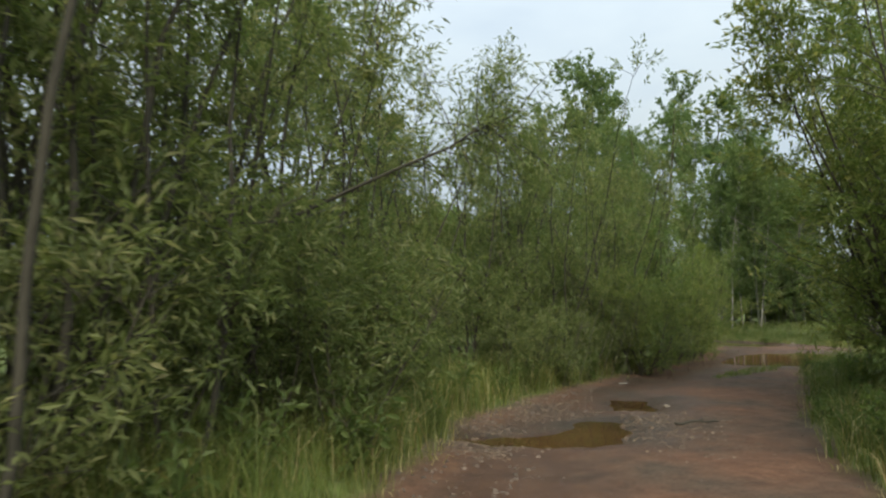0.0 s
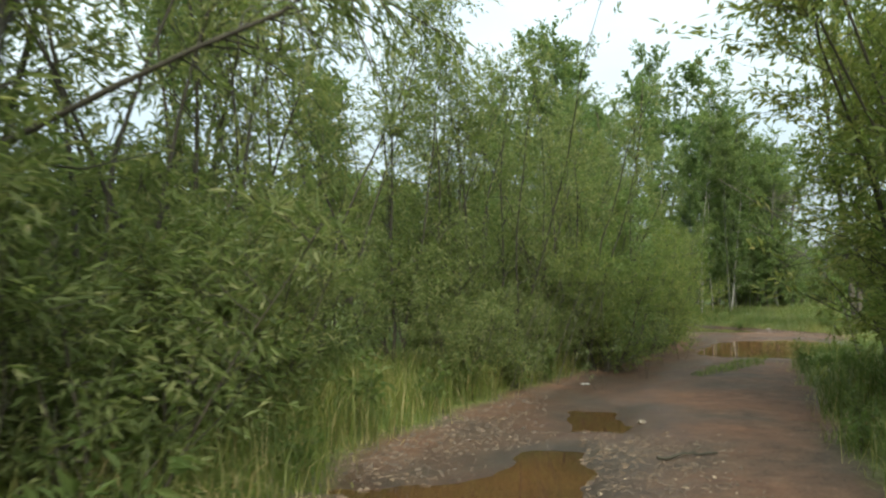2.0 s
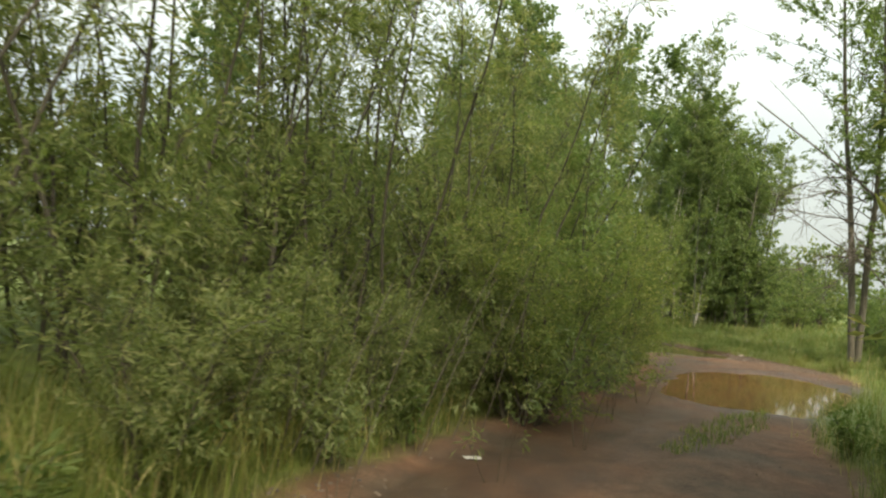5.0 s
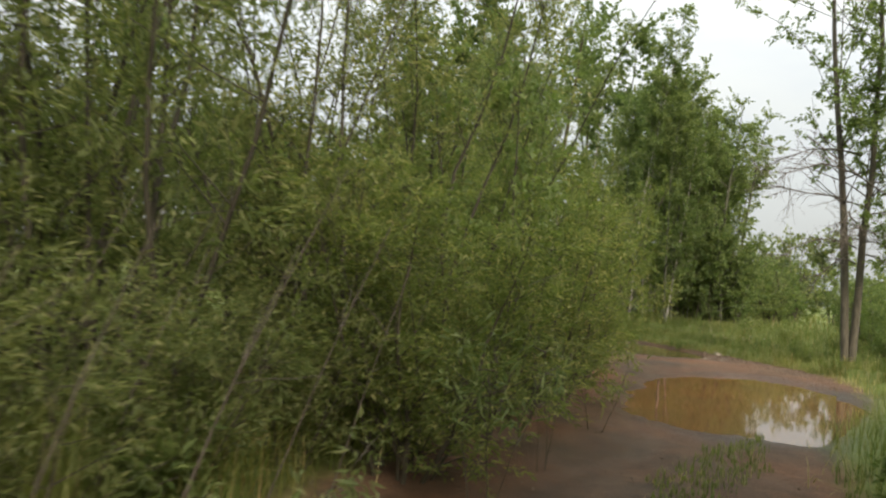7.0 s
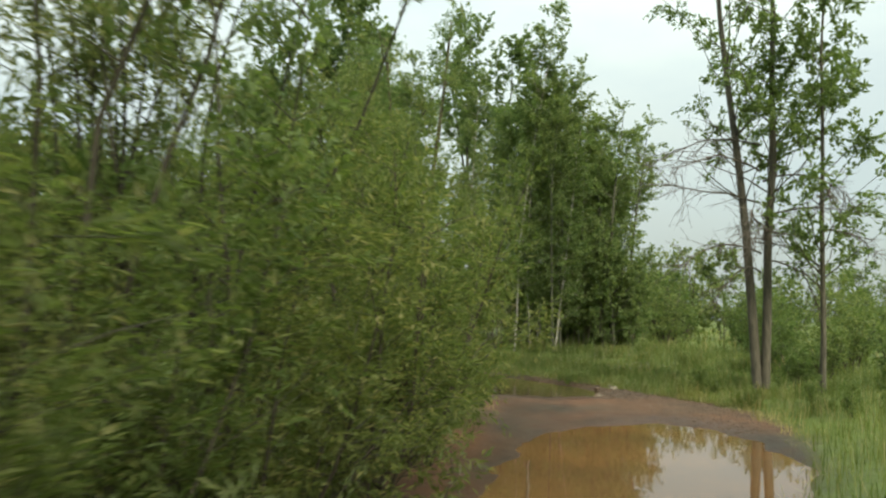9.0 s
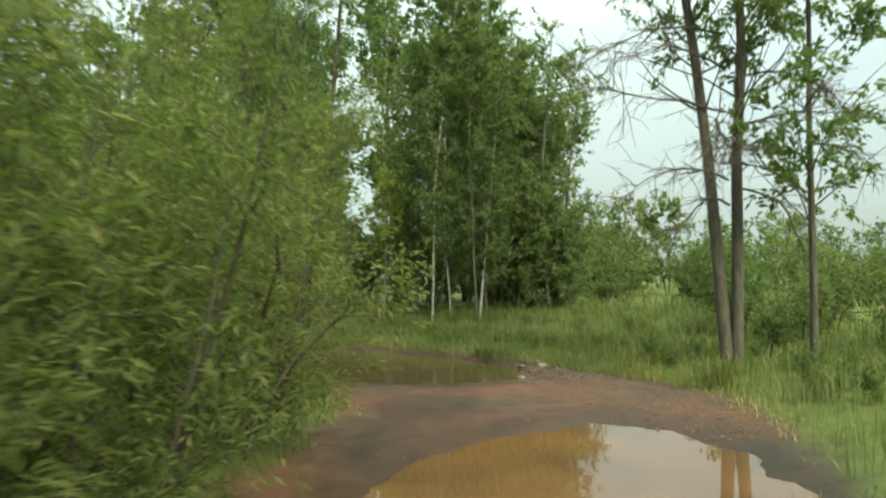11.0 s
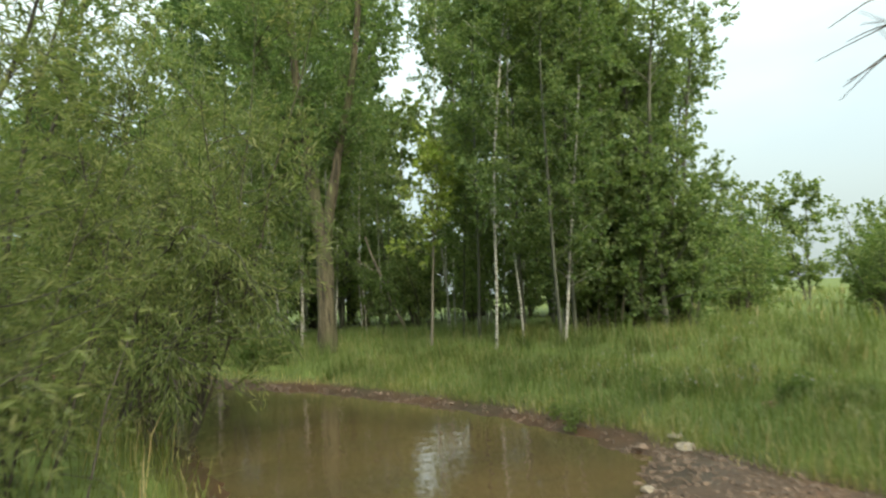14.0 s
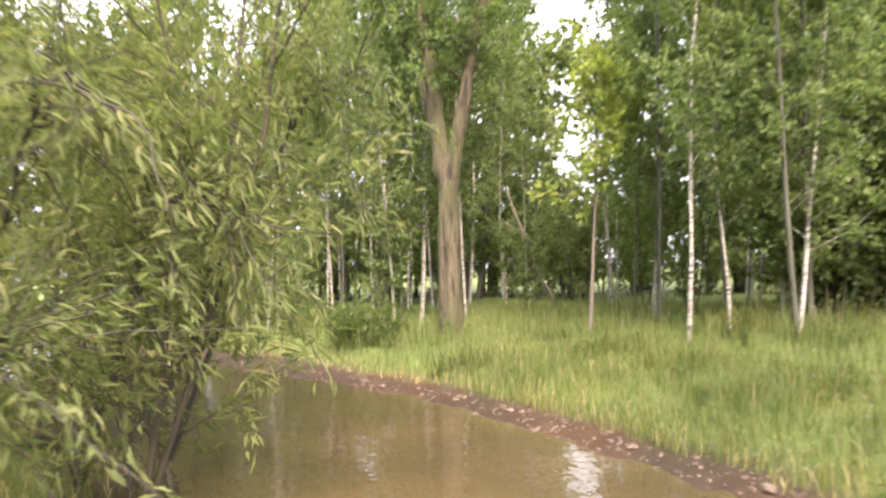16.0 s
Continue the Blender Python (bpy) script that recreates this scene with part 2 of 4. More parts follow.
# ---- geometry helpers ----
def quad_mesh(name, verts, quads, material, smooth=False):
    v, q = np.asarray(verts, np.float32), np.asarray(quads, np.int32)
    me = bpy.data.meshes.new(name)
    me.vertices.add(len(v))
    me.vertices.foreach_set("co", v.ravel())
    me.loops.add(4 * len(q))
    me.loops.foreach_set("vertex_index", q.ravel())
    me.polygons.add(len(q))
    me.polygons.foreach_set("loop_start", np.arange(0, 4 * len(q), 4, dtype=np.int32))
    me.update(calc_edges=True)
    me.polygons.foreach_set("use_smooth", np.full(len(q), smooth))
    me.materials.append(material)
    return me


def part_of(name, me, parent, label=""):
    ob = new(name, me)
    ob.parent = parent
    return tagged(ob, label)


def unit(v):
    return v / (np.linalg.norm(v, axis=-1, keepdims=True) + 1e-9)


class Wood:
    """Gathers tapered tubes into one mesh."""

    def __init__(self):
        self.v, self.q, self.n = [], [], 0

    def tube(self, pts, radii, sides):
        pts = np.asarray(pts)
        d = unit(np.gradient(pts, axis=0))
        ref = np.where(np.abs(d[:, 2:3]) > 0.9, [[1.0, 0, 0]], [[0, 0, 1.0]])
        s = unit(np.cross(d, ref))
        u = np.cross(s, d)
        a = np.linspace(0, 2 * np.pi, sides, endpoint=False)
        ring = pts[:, None] + np.asarray(radii)[:, None, None] * (np.cos(a)[None, :, None] * s[:, None] + np.sin(a)[None, :, None] * u[:, None])
        self.v.append(ring.reshape(-1, 3))
        i = np.arange(len(pts) - 1)[:, None] * sides + self.n
        k, k2 = np.arange(sides)[None], (np.arange(sides)[None] + 1) % sides
        self.q.append(np.stack([i + k, i + k2, i + sides + k2, i + sides + k], -1).reshape(-1, 4))
        self.n += len(pts) * sides

    def mesh(self, name, material):
        return quad_mesh(name, np.concatenate(self.v), np.concatenate(self.q), material, True)


def bough(rng, p, d, length, n, wander, lift):
    pts, p, d = [np.array(p, float)], np.array(p, float), unit(np.array(d, float))
    for _ in range(n):
        d = unit(d + rng.normal(0, wander, 3) + np.array([0, 0, lift]))
        p = p + d * length / n
        pts.append(p)
    return np.array(pts)


def along(pts, f):
    """Places and ways at the shares f of a bough."""
    x = np.clip(np.asarray(f, float) * (len(pts) - 1), 0, len(pts) - 1.001)
    i = x.astype(int)
    return pts[i] + (pts[i + 1] - pts[i]) * (x - i)[:, None], unit(pts[i + 1] - pts[i])


def leaf_mesh(name, rng, p, d, length, width, material, droop=0.25):
    """One folded four-cornered leaf at each place."""
    n = len(p)
    d = unit(d + rng.normal(0, 0.55, (n, 3)) + np.array([0, 0, -droop]))
    s = unit(np.cross(d, rng.normal(0, 1, (n, 3)) + np.array([0, 0, 1.2])))
    up = np.cross(s, d)
    ln = length * rng.uniform(0.6, 1.25, (n, 1))
    wd = width * rng.uniform(0.7, 1.2, (n, 1))
    mid = p + d * ln * 0.45
    v = np.stack([p, mid + s * wd / 2 + up * wd * 0.25, p + d * ln - up * ln * 0.08, mid - s * wd / 2 + up * wd * 0.25], 1)
    return quad_mesh(name, v.reshape(-1, 3), np.arange(4 * n).reshape(-1, 4), material)


def grow(name, seed, label, category, group, stems, height, radius, lean, start, branches, branch_len, twigs, leaves, leaf_size,
         bark, leaf, rise=0.5, wander=0.10, crown_from=0.0, foot=0.15, twig_len=0.35, taper=1.0, droop=0.25, stem_name="trunk",
         shape=None, ways=None, bough_share=0.5, paths=None, twig_from=0.2):
    """A woody plant: an Empty at its foot, one mesh for each stem with its boughs, and a crown of leaves."""
    rng = np.random.default_rng(seed)
    root = tagged(new(name), label, category, group)
    lp, ld, boughs = [], [], Wood()
    for k in range(stems):
        w = Wood()
        a = 2 * np.pi * (k + rng.uniform(0, 0.7)) / stems
        out = np.array([math.cos(a), math.sin(a), 0])
        if ways:
            out = np.array([*ways[k], 0.0])
        h = height * (rng.uniform(0.94, 1.04) if ways else rng.uniform(0.72, 1.08))
        r = radius * rng.uniform(0.7, 1.15)
        pts = bough(rng, out * foot * (1.0 if ways else rng.uniform(0.3, 1)) - np.array([0, 0, 0.12]), out * lean * (1.0 if ways else rng.uniform(0.3, 1.3)) + np.array([0, 0, 1.0]), h, 9, wander * 0.5, 0.04)
        if paths:
            pts = along(np.array(paths[k], float), np.linspace(0, 1, 22))[0]
            pts[6:] += np.cumsum(rng.normal(0, 0.02, (16, 3)), 0) * [1, 1, 0.3]
            r = radius * (1 - 0.17 * k)
            knots = 1 + 0.07 * np.sin(np.arange(22) * 1.9 + k) + rng.normal(0, 0.03, 22)
        w.tube(pts, np.linspace(r, r * 0.12, len(pts)) ** taper * r ** (1 - taper) * (knots if paths else 1.0), 12 if paths else 7 if radius > 0.06 else 5 if radius > 0.01 else 3)
        fs = np.sort(rng.uniform(start, 0.99, branches))
        bp, bd = along(pts, fs)
        for f, p, d in zip(fs, bp, bd):
            b = rng.uniform(0, 2 * np.pi)
            o = np.array([math.cos(b), math.sin(b), 0])
            size = shape(f) if shape else (1 - 0.6 * f)
            bl = branch_len * size * rng.uniform(0.6, 1.2)
            bp2 = bough(rng, p, o + np.array([0, 0, rise]) + 0.3 * d, bl, 4, wander * 1.6, 0.05)
            if radius > 0.06 and leaf_size[0] < 0.155:
                boughs.tube(bp2, np.linspace(max(r * (1 - f) * bough_share, 0.006), 0.003, 5), 4)
            else:
                boughs.tube(bp2[::2], np.linspace(max(r * (1 - f) * bough_share, 0.006), 0.003, 3), 3)
            if f < crown_from:
                continue
            for tf in rng.uniform(twig_from, 1.0, twigs):
                q, qd = along(bp2, [tf])
                t = bough(rng, q[0], qd[0] + rng.normal(0, 0.7, 3), twig_len * rng.uniform(0.6, 1.3), 2, 0.2, 0.0)
                if rng.random() < (0.15 if radius < 0.045 else 0.05):
                    boughs.tube(t[[0, 2]], [0.004, 0.0015], 3)
                g, gd = along(t, rng.uniform(0.1, 1.0, leaves))
                lp.append(g)
                ld.append(gd)
        part_of(stem_name, w.mesh(stem_name, bark), root)
    tagged(part_of("branchwork", boughs.mesh("branchwork", bark), root), kind="stuff")
    if lp:
        lp, ld = np.concatenate(lp), np.concatenate(ld)
        lp = lp + rng.normal(0, leaf_size[0] * 0.28, lp.shape)
        keep = lp[:, 2] > 0.03
        part_of("crown", leaf_mesh("crown", rng, lp[keep], ld[keep], *leaf_size, leaf, droop), root)
    return root


# ---- ground, track and puddles ----
LEFT_EDGE = [(-2.6, -45), (-1.9, -12), (-1.7, -4.4), (-1.7, -0.7), (-0.7, 2.9), (0.8, 7.0), (2.0, 10.0), (3.1, 13.7), (3.8, 16.5), (3.6, 18.9), (2.0, 22.0), (0.4, 24.4), (-3.2, 26.3), (-10, 28.0)]
RIGHT_EDGE = [(-10, 33.5), (-4.9, 31.6), (-0.5, 29.2), (3.1, 26.2), (4.75, 24.4), (6.1, 22.7), (6.8, 21.2), (7.2, 19.9), (7.75, 18.5), (8.1, 17.2), (8.2, 15.8), (7.5, 13.6), (6.7, 12.0), (5.1, 9.7), (4.1, 7.0), (3.4, 3.4), (2.5, 0.0), (2.0, -3.2), (1.9, -12), (1.6, -45)]
TRACK = np.array(LEFT_EDGE + RIGHT_EDGE)
PUDDLES = {
    "small": np.array([(-1.75, -1.95), (-1.2, -1.97), (-0.6, -1.75), (-0.42, -1.2), (-0.13, -0.6), (0.12, -0.55), (0.2, -1.4), (0.1, -2.1), (-0.45, -2.15), (-1.2, -2.2), (-1.75, -2.1)]),
    "hollow": np.array([(0.12, 0.5), (0.1, 1.2), (0.2, 1.95), (0.6, 1.9), (0.75, 1.2), (0.62, 0.4)]),
    "middle": np.array([(3.1, 10.4), (3.9, 13.0), (4.5, 14.3), (5.6, 15.3), (6.3, 15.5), (6.9, 15.0), (7.1, 13.6), (6.9, 12.2), (5.6, 9.9), (4.7, 9.0), (3.6, 9.2)]),
    "large": np.array([(3.5, 19.4), (2.1, 22.0), (0.5, 24.6), (-3.0, 26.5), (-8.0, 27.9), (-8.0, 31.0), (-4.9, 30.6), (-1.5, 28.6), (0.4, 27.5), (1.9, 26.5), (3.3, 25.4), (4.6, 24.0), (5.7, 22.6), (6.5, 20.9), (6.8, 20.1), (6.4, 18.95), (5.4, 18.6), (4.4, 19.0)]),
}


def signed(poly, x, y):
    """Distance to the outline of a polygon, negative inside it."""
    best, inside = np.full(x.shape, 1e9), np.zeros(x.shape, bool)
    for (ax, ay), (bx, by) in zip(poly, np.roll(poly, -1, 0)):
        ex, ey = bx - ax, by - ay
        t = np.clip(((x - ax) * ex + (y - ay) * ey) / (ex * ex + ey * ey), 0, 1)
        best = np.minimum(best, np.hypot(x - ax - t * ex, y - ay - t * ey))
        inside ^= ((ay > y) != (by > y)) & (x < ex * (y - ay) / (ey if ey else 1e-9) + ax)
    return np.where(inside, -best, best)


def smooth(a, b, v):
    t = np.clip((v - a) / (b - a), 0, 1)
    return t * t * (3 - 2 * t)


def lumps(x, y):
    return (np.sin(1.7 * x + 0.9 * y) + np.sin(2.3 * y - 1.1 * x + 1.3) + 0.6 * np.sin(5.1 * x + 3.7 * y + 0.5) + 0.6 * np.sin(4.3 * y - 6.1 * x)) / 3.2


def terrain(x, y):
    """Height, share of bare dirt, and wetness with the left lane's painted shade."""
    near = (np.abs(x) < 40) & (np.abs(y) < 60)
    d = np.where(near, 1.0, 60.0)
    d[near] = signed(TRACK, x[near], y[near]) + 0.16 * lumps(x[near] * 2.1, y[near] * 2.1)
    z = 0.16 * smooth(0.0, 0.9, d) + 0.26 * smooth(0.8, 5.0, d) + 0.05 * lumps(x * 0.7, y * 0.7) * smooth(0.2, 2, d)
    z += 0.022 * lumps(x * 2.2, y * 2.2) * smooth(0.3, -0.3, d)
    wet_shade = np.zeros(x.shape)
    for poly in PUDDLES.values():
        p = np.full(x.shape, 9.0)
        p[near] = signed(poly, x[near], y[near]) + 0.10 * lumps(x[near] * 3, y[near] * 3)
        z -= 0.15 * smooth(0.35, -0.6, p)
        wet_shade = np.maximum(wet_shade, smooth(1.25, 0.05, p))
    # muddy left lane; its darkening also paints in the thicket's soft shade
    lane = np.zeros(x.shape)
    e = np.array(LEFT_EDGE[:10])
    lane[near] = x[near] - np.interp(y[near], e[:, 1], e[:, 0])
    damp_shade = smooth(0.1, 0.5, lane) * smooth(2.0, 1.3, lane + 0.3 * lumps(x, y)) * smooth(18.5, 17.0, y) * smooth(0.1, -0.3, d)
    z -= 0.03 * damp_shade
    wet_shade = np.maximum(wet_shade, 0.75 * damp_shade)
    dirt = smooth(0.35, -0.1, d)
    return z, dirt, np.clip(wet_shade, 0, 1), d


def graded(lo, hi, step, reach):
    inner = np.arange(lo, hi + step / 2, step)
    grow_by = step * 1.22 ** np.arange(1, 60)
    outer = np.cumsum(grow_by)
    outer = outer[outer < reach]
    return np.concatenate([(lo - outer)[::-1], inner, hi + outer])


gx, gy = graded(-4.5, 10.5, 0.15, 2500), graded(-8.0, 31.0, 0.15, 2500)
X, Y = np.meshgrid(gx, gy)
gz, g_dirt, g_wet_shade, _ = terrain(X.ravel(), Y.ravel())
nx = len(gx)
idx = np.arange(len(gy) - 1)[:, None] * nx + np.arange(nx - 1)[None]
ground_mesh = quad_mesh("ground", np.stack([X.ravel(), Y.ravel(), gz], 1), np.stack([idx, idx + 1, idx + nx + 1, idx + nx], -1).reshape(-1, 4), EARTH, True)
for attr, values in (("dirt", g_dirt), ("wet_shade", g_wet_shade)):
    ground_mesh.attributes.new(attr, "FLOAT", "POINT").data.foreach_set("value", values.astype(np.float32))
tagged(new("ground", ground_mesh), "rutted red-brown dirt track between grassy overgrown verges", "ground", kind="structure")


def height_at(x, y):
    return terrain(np.atleast_1d(np.float64(x)), np.atleast_1d(np.float64(y)))[0]


def puddle(key, material, label, level=-0.05):
    poly = PUDDLES[key]
    mid = poly.mean(0)
    bm = bmesh.new()
    wide = []
    for i, p in enumerate(poly):
        e = poly[(i + 1) % len(poly)] - poly[i - 1]
        nrm = np.array([e[1], -e[0]]) / np.hypot(*e)
        if signed(poly, np.array([p[0] + nrm[0] * 0.01]), np.array([p[1] + nrm[1] * 0.01]))[0] < 0:
            nrm = -nrm
        wide.append(bm.verts.new((*(p + nrm * 0.3), level)))
    face = bm.faces.new(wide)
    bmesh.ops.triangulate(bm, faces=[face])
    if bm.faces[:][0].normal.z < 0:
        bmesh.ops.reverse_faces(bm, faces=bm.faces[:])
    me = bpy.data.meshes.new("water")
    bm.to_mesh(me)
    me.materials.append(material)
    return tagged(new("water", me), label, "puddle", kind="structure")


puddle("small", RUT_WATER, "small shallow orange-brown puddle in the wheel rut")
puddle("hollow", RUT_WATER, "shallow rust-brown puddle lying in a hollow of the track", -0.065)
puddle("middle", BROWN_WATER, "wide orange-brown puddle mirroring the pale sky")
puddle("large", OLIVE_WATER, "large muddy olive-brown puddle flooding the whole track bend")

# ---- woody plants ----
rng = np.random.default_rng(7)
THICKET = "willow thicket beside the track"


def put(proto, x, y, scale=1.0, turn=None, lean=0.0, tall=1.0):
    """A copy of a plant, standing on the ground."""
    ob = copy_thing(proto, Matrix.Identity(4))
    a = turn if turn is not None else np.random.default_rng(int(abs(137 * x + 911 * y))).uniform(0, 360)
    ob.matrix_basis = pose(x, y, float(height_at(x, y)[0]), lean * math.cos(a), lean * math.sin(a), a) @ Matrix.Diagonal((scale, scale, scale * tall, 1))
    return ob


def spread(protos, spots):
    """The first use of each kind is the plant itself, later ones are its copies."""
    for i, (x, y, s, *high) in enumerate(spots):
        own = np.random.default_rng(int(abs(311 * x + 743 * y)))
        put(protos[i % len(protos)], x, y, s * own.uniform(0.92, 1.08), None, own.uniform(0, 4), own.uniform(0.92, 1.1) * (high[0] if high else 1.0))


def discard(protos):
    for p in protos:
        for o in (*p.children_recursive, p):
            bpy.data.objects.remove(o)


def edge_x(y):
    e = np.array(LEFT_EDGE[:10])
    return float(np.interp(y, e[:, 1], e[:, 0]))


tall_willow = [grow("willow_clump", 11 + i, "tall slender willow clump with thin dark stems and sparse foliage", "willow", THICKET, 5, 7.0, 0.034, 0.22, (0.16, 0.2, 0.46)[i], 17, 1.25, 6, 10, (0.125, 0.03),
                    WILLOW_BARK, WILLOW_LEAF, 0.8, 0.2, 0.0, 0.4, 0.45, stem_name="stem") for i in range(3)]
low_willow = [grow("willow_bush", 21 + i, "low dense willow bush with narrow grey-green leaves", "bush", THICKET, 7, 2.4, 0.016, 0.5, 0.08, 11, 0.8, 6, 10, (0.115, 0.028),
                   TWIG_BARK, WILLOW_LEAF, 0.6, 0.16, 0.0, 0.3, 0.36, stem_name="stem") for i in range(2)]
big_bush = [grow("willow_thicket_bush", 31 + i, "tall bushy willow leafy down to the ground", "bush", THICKET, 9, 4.3, 0.028, 0.36, 0.05, 19, 1.2, 6, 13, (0.11, 0.028),
                 TWIG_BARK, BUSH_LEAF, 0.5, 0.15, 0.0, 0.45, 0.42, stem_name="stem") for i in range(3)]

spots = []
for y in np.arange(-9.0, 9.0, 1.4):
    spots.append((edge_x(y) - rng.uniform(1.7, 2.6), y + rng.uniform(-0.4, 0.4), 1.0 if y < 4 else 0.92 if y < 7.2 else 0.76))
for y in np.arange(-8.0, 12, 2.6):
    spots.append((edge_x(y) - rng.uniform(3.6, 5.6), y, 1.05 if y < 4 else 0.8))
spots += [(-1.1, 5.6, 0.85), (-0.3, 7.3, 0.9), (0.3, 8.8, 0.85), (0.7, 10.0, 0.85), (0.35, 9.4, 0.8)]
# taller willows behind the bend
spots += [(1.0, 18.9, 1.0), (-0.7, 16.6, 0.6), (-1.6, 19.8, 0.65), (-0.2, 22.0, 1.0), (-2.6, 22.6, 0.7), (0.2, 13.4, 0.6)]
# the thicket crowds in where the walk begins
spots += [(-2.9, -7.6, 1.0), (-3.0, -5.8, 0.95), (-3.5, -6.4, 1.05)]
# unseen willows behind the starting point, added to shade the first stretch
spots += [(edge_x(y) - d, y, 1.15) for y, d in ((-10.4, 1.4), (-12.6, 1.6))]
spread(tall_willow, spots)
spots = [(edge_x(y) - rng.uniform(1.3, 2.0) - (0.45 if -1 < y < 3 else 0), y, 0.9) for y in np.arange(-8.5, 8.5, 1.5)]
spots += [(edge_x(y) - 0.5, y, 0.58) for y in np.arange(2.2, 8.0, 0.95)]
spots += [(edge_x(y) - rng.uniform(3.6, 4.6), y, 1.25) for y in np.arange(-6.0, 12, 3.4)] + [(edge_x(y) - rng.uniform(5.4, 6.6), y, 1.55) for y in np.arange(-9.0, 12, 3.3)]
spots += [(-2.5, -3.6, 0.92), (-2.8, -2.3, 0.95), (-2.9, -1.0, 0.95)]
spread(low_willow, spots)
spots = [(0.75, 6.2, 0.62, 0.8), (1.05, 7.5, 0.68, 0.75), (1.5, 9.0, 0.74, 0.75), (2.1, 10.6, 0.8, 0.88), (2.45, 12.2, 0.8, 1.0), (2.75, 14.4, 0.74, 0.95), (-2.2, 24.6, 1.0), (0.3, 14.8, 0.85), (0.9, 17.0, 1.0), (-0.6, 10.6, 0.6), (-4.5, 25.0, 1.1)]
# the other verge of the first stretch
spread(big_bush, spots)
verge_bush = [grow("verge_bush", 34 + i, "tall grey-green willow bush crowding the open verge", "bush", "bushes on the open verge", 8, 4.5, 0.028, 0.34, 0.05, 20, 1.25, 7, 15, (0.095, 0.028),
                   TWIG_BARK, VERGE_LEAF, 0.5, 0.15, 0.0, 0.45, 0.42, stem_name="stem") for i in range(2)]
spread(verge_bush, [(4.6, -5.2, 1.3), (5.2, -2.6, 1.2), (4.3, 0.0, 1.3), (4.7, 1.7, 1.35), (5.3, 3.3, 1.3), (6.6, 5.6, 1.1)])
discard(verge_bush)
fine_bush = [grow("grey_willow_bush", 36 + i, "spreading grey-green willow bush leaning over the water", "bush", THICKET, 9, 4.3, 0.018, 0.42, 0.08, 20, 1.25, 8, 14, (0.095, 0.019),
                  TWIG_BARK, WILLOW_LEAF, 0.4, 0.16, 0.0, 0.45, 0.42, stem_name="stem") for i in range(2)]
spread(fine_bush, [(2.95, 16.2, 0.8), (2.35, 18.4, 0.66), (2.25, 21.8, 1.18), (0.9, 23.5, 0.98)])
goat_willow = grow("goat_willow", 39, "young goat willow with broad dark leaves on bare stems", "willow", THICKET, 3, 3.9, 0.022, 0.2, 0.45, 12, 0.75, 4, 7, (0.105, 0.055),
                   WILLOW_BARK, ASH_LEAF, 0.6, 0.12, 0.0, 0.15, 0.3, stem_name="stem")
goat_willow.matrix_basis = pose(1.25, 8.9, 0.2)
shoot = [grow("willow_shoot", 141 + i, "young willow shoots with long pale hanging leaves at the track's edge", "willow", "willow shoots at the edge of the track", 3, 1.35, 0.007, 0.4, 0.45, 6, 0.26, 2, 5, (0.12, 0.02),
              TWIG_BARK, SHOOT_LEAF, 0.3, 0.16, 0.0, 0.06, 0.16, droop=0.7, stem_name="stem") for i in range(2)]
spread(shoot, [(1.3, 5.2, 0.9), (0.55, 3.7, 0.75), (1.75, 6.8, 0.85), (2.4, 8.6, 0.85), (-0.4, 2.6, 0.7)])
discard(tall_willow + low_willow + big_bush + fine_bush + shoot)

GROVE = "birch grove beyond the puddle"
birch = [grow("birch_tree", 41 + i, "slender birch with white black-marked bark on the grassy bank", "birch", GROVE, 1, 11.5, 0.040, 0.03, 0.15, 58, 1.5, 6, 15, (0.105, 0.075),
              BIRCH_BARK, GROVE_LEAF, 0.45, 0.08, 0.15, 0.0, 0.42, bough_share=0.28) for i in range(2)]
for x, y, s, tip in [(6.15, 27.73, 1.0, 5.0), (7.4, 27.6, 0.8, 9.0), (6.7, 28.0, 0.75, 0.0)]:
    put(birch[int(x) % 2], x, y, s).matrix_basis = pose(x, y, 0.25, 0, tip) @ pose(0, 0, 0, 0, 0, 40 * x) @ Matrix.Scale(s, 4)
spots = [(7.8, 30.0, 0.95), (6.0, 31.0, 0.9), (2.6, 32.0, 0.85), (1.84, 31.5, 0.95), (1.2, 33.0, 0.95), (1.45, 31.0, 0.85),
         (0.46, 33.0, 0.95), (8.6, 29.4, 0.9), (5.4, 33.5, 1.0), (-0.8, 34.0, 0.9), (3.0, 35.6, 0.65), (2.0, 36.2, 0.9), (0.4, 36.6, 0.9), (6.6, 36.4, 0.9)]
spread(birch, spots)
aspen = [grow("aspen_tree", 51 + i, "dark green leafy aspen with boughs down to the grass", "aspen", GROVE, 2, 10.5, 0.085, 0.08, 0.06, 42, 2.1, 6, 13, (0.16, 0.12),
              TREE_BARK, GROVE_LEAF, 0.5, 0.12, 0.0, 0.25, 0.5) for i in range(2)]
near_aspen = [grow("aspen_tree", 57, "dark green leafy aspen with boughs down to the grass", "aspen", GROVE, 2, 10.5, 0.08, 0.08, 0.05, 46, 2.1, 8, 17, (0.105, 0.082),
                   TREE_BARK, GROVE_LEAF, 0.5, 0.12, 0.0, 0.25, 0.5)]
spread(near_aspen, [(9.2, 30.6, 0.9), (9.7, 28.9, 0.86), (11.0, 31.4, 0.93), (8.7, 31.4, 0.8)])
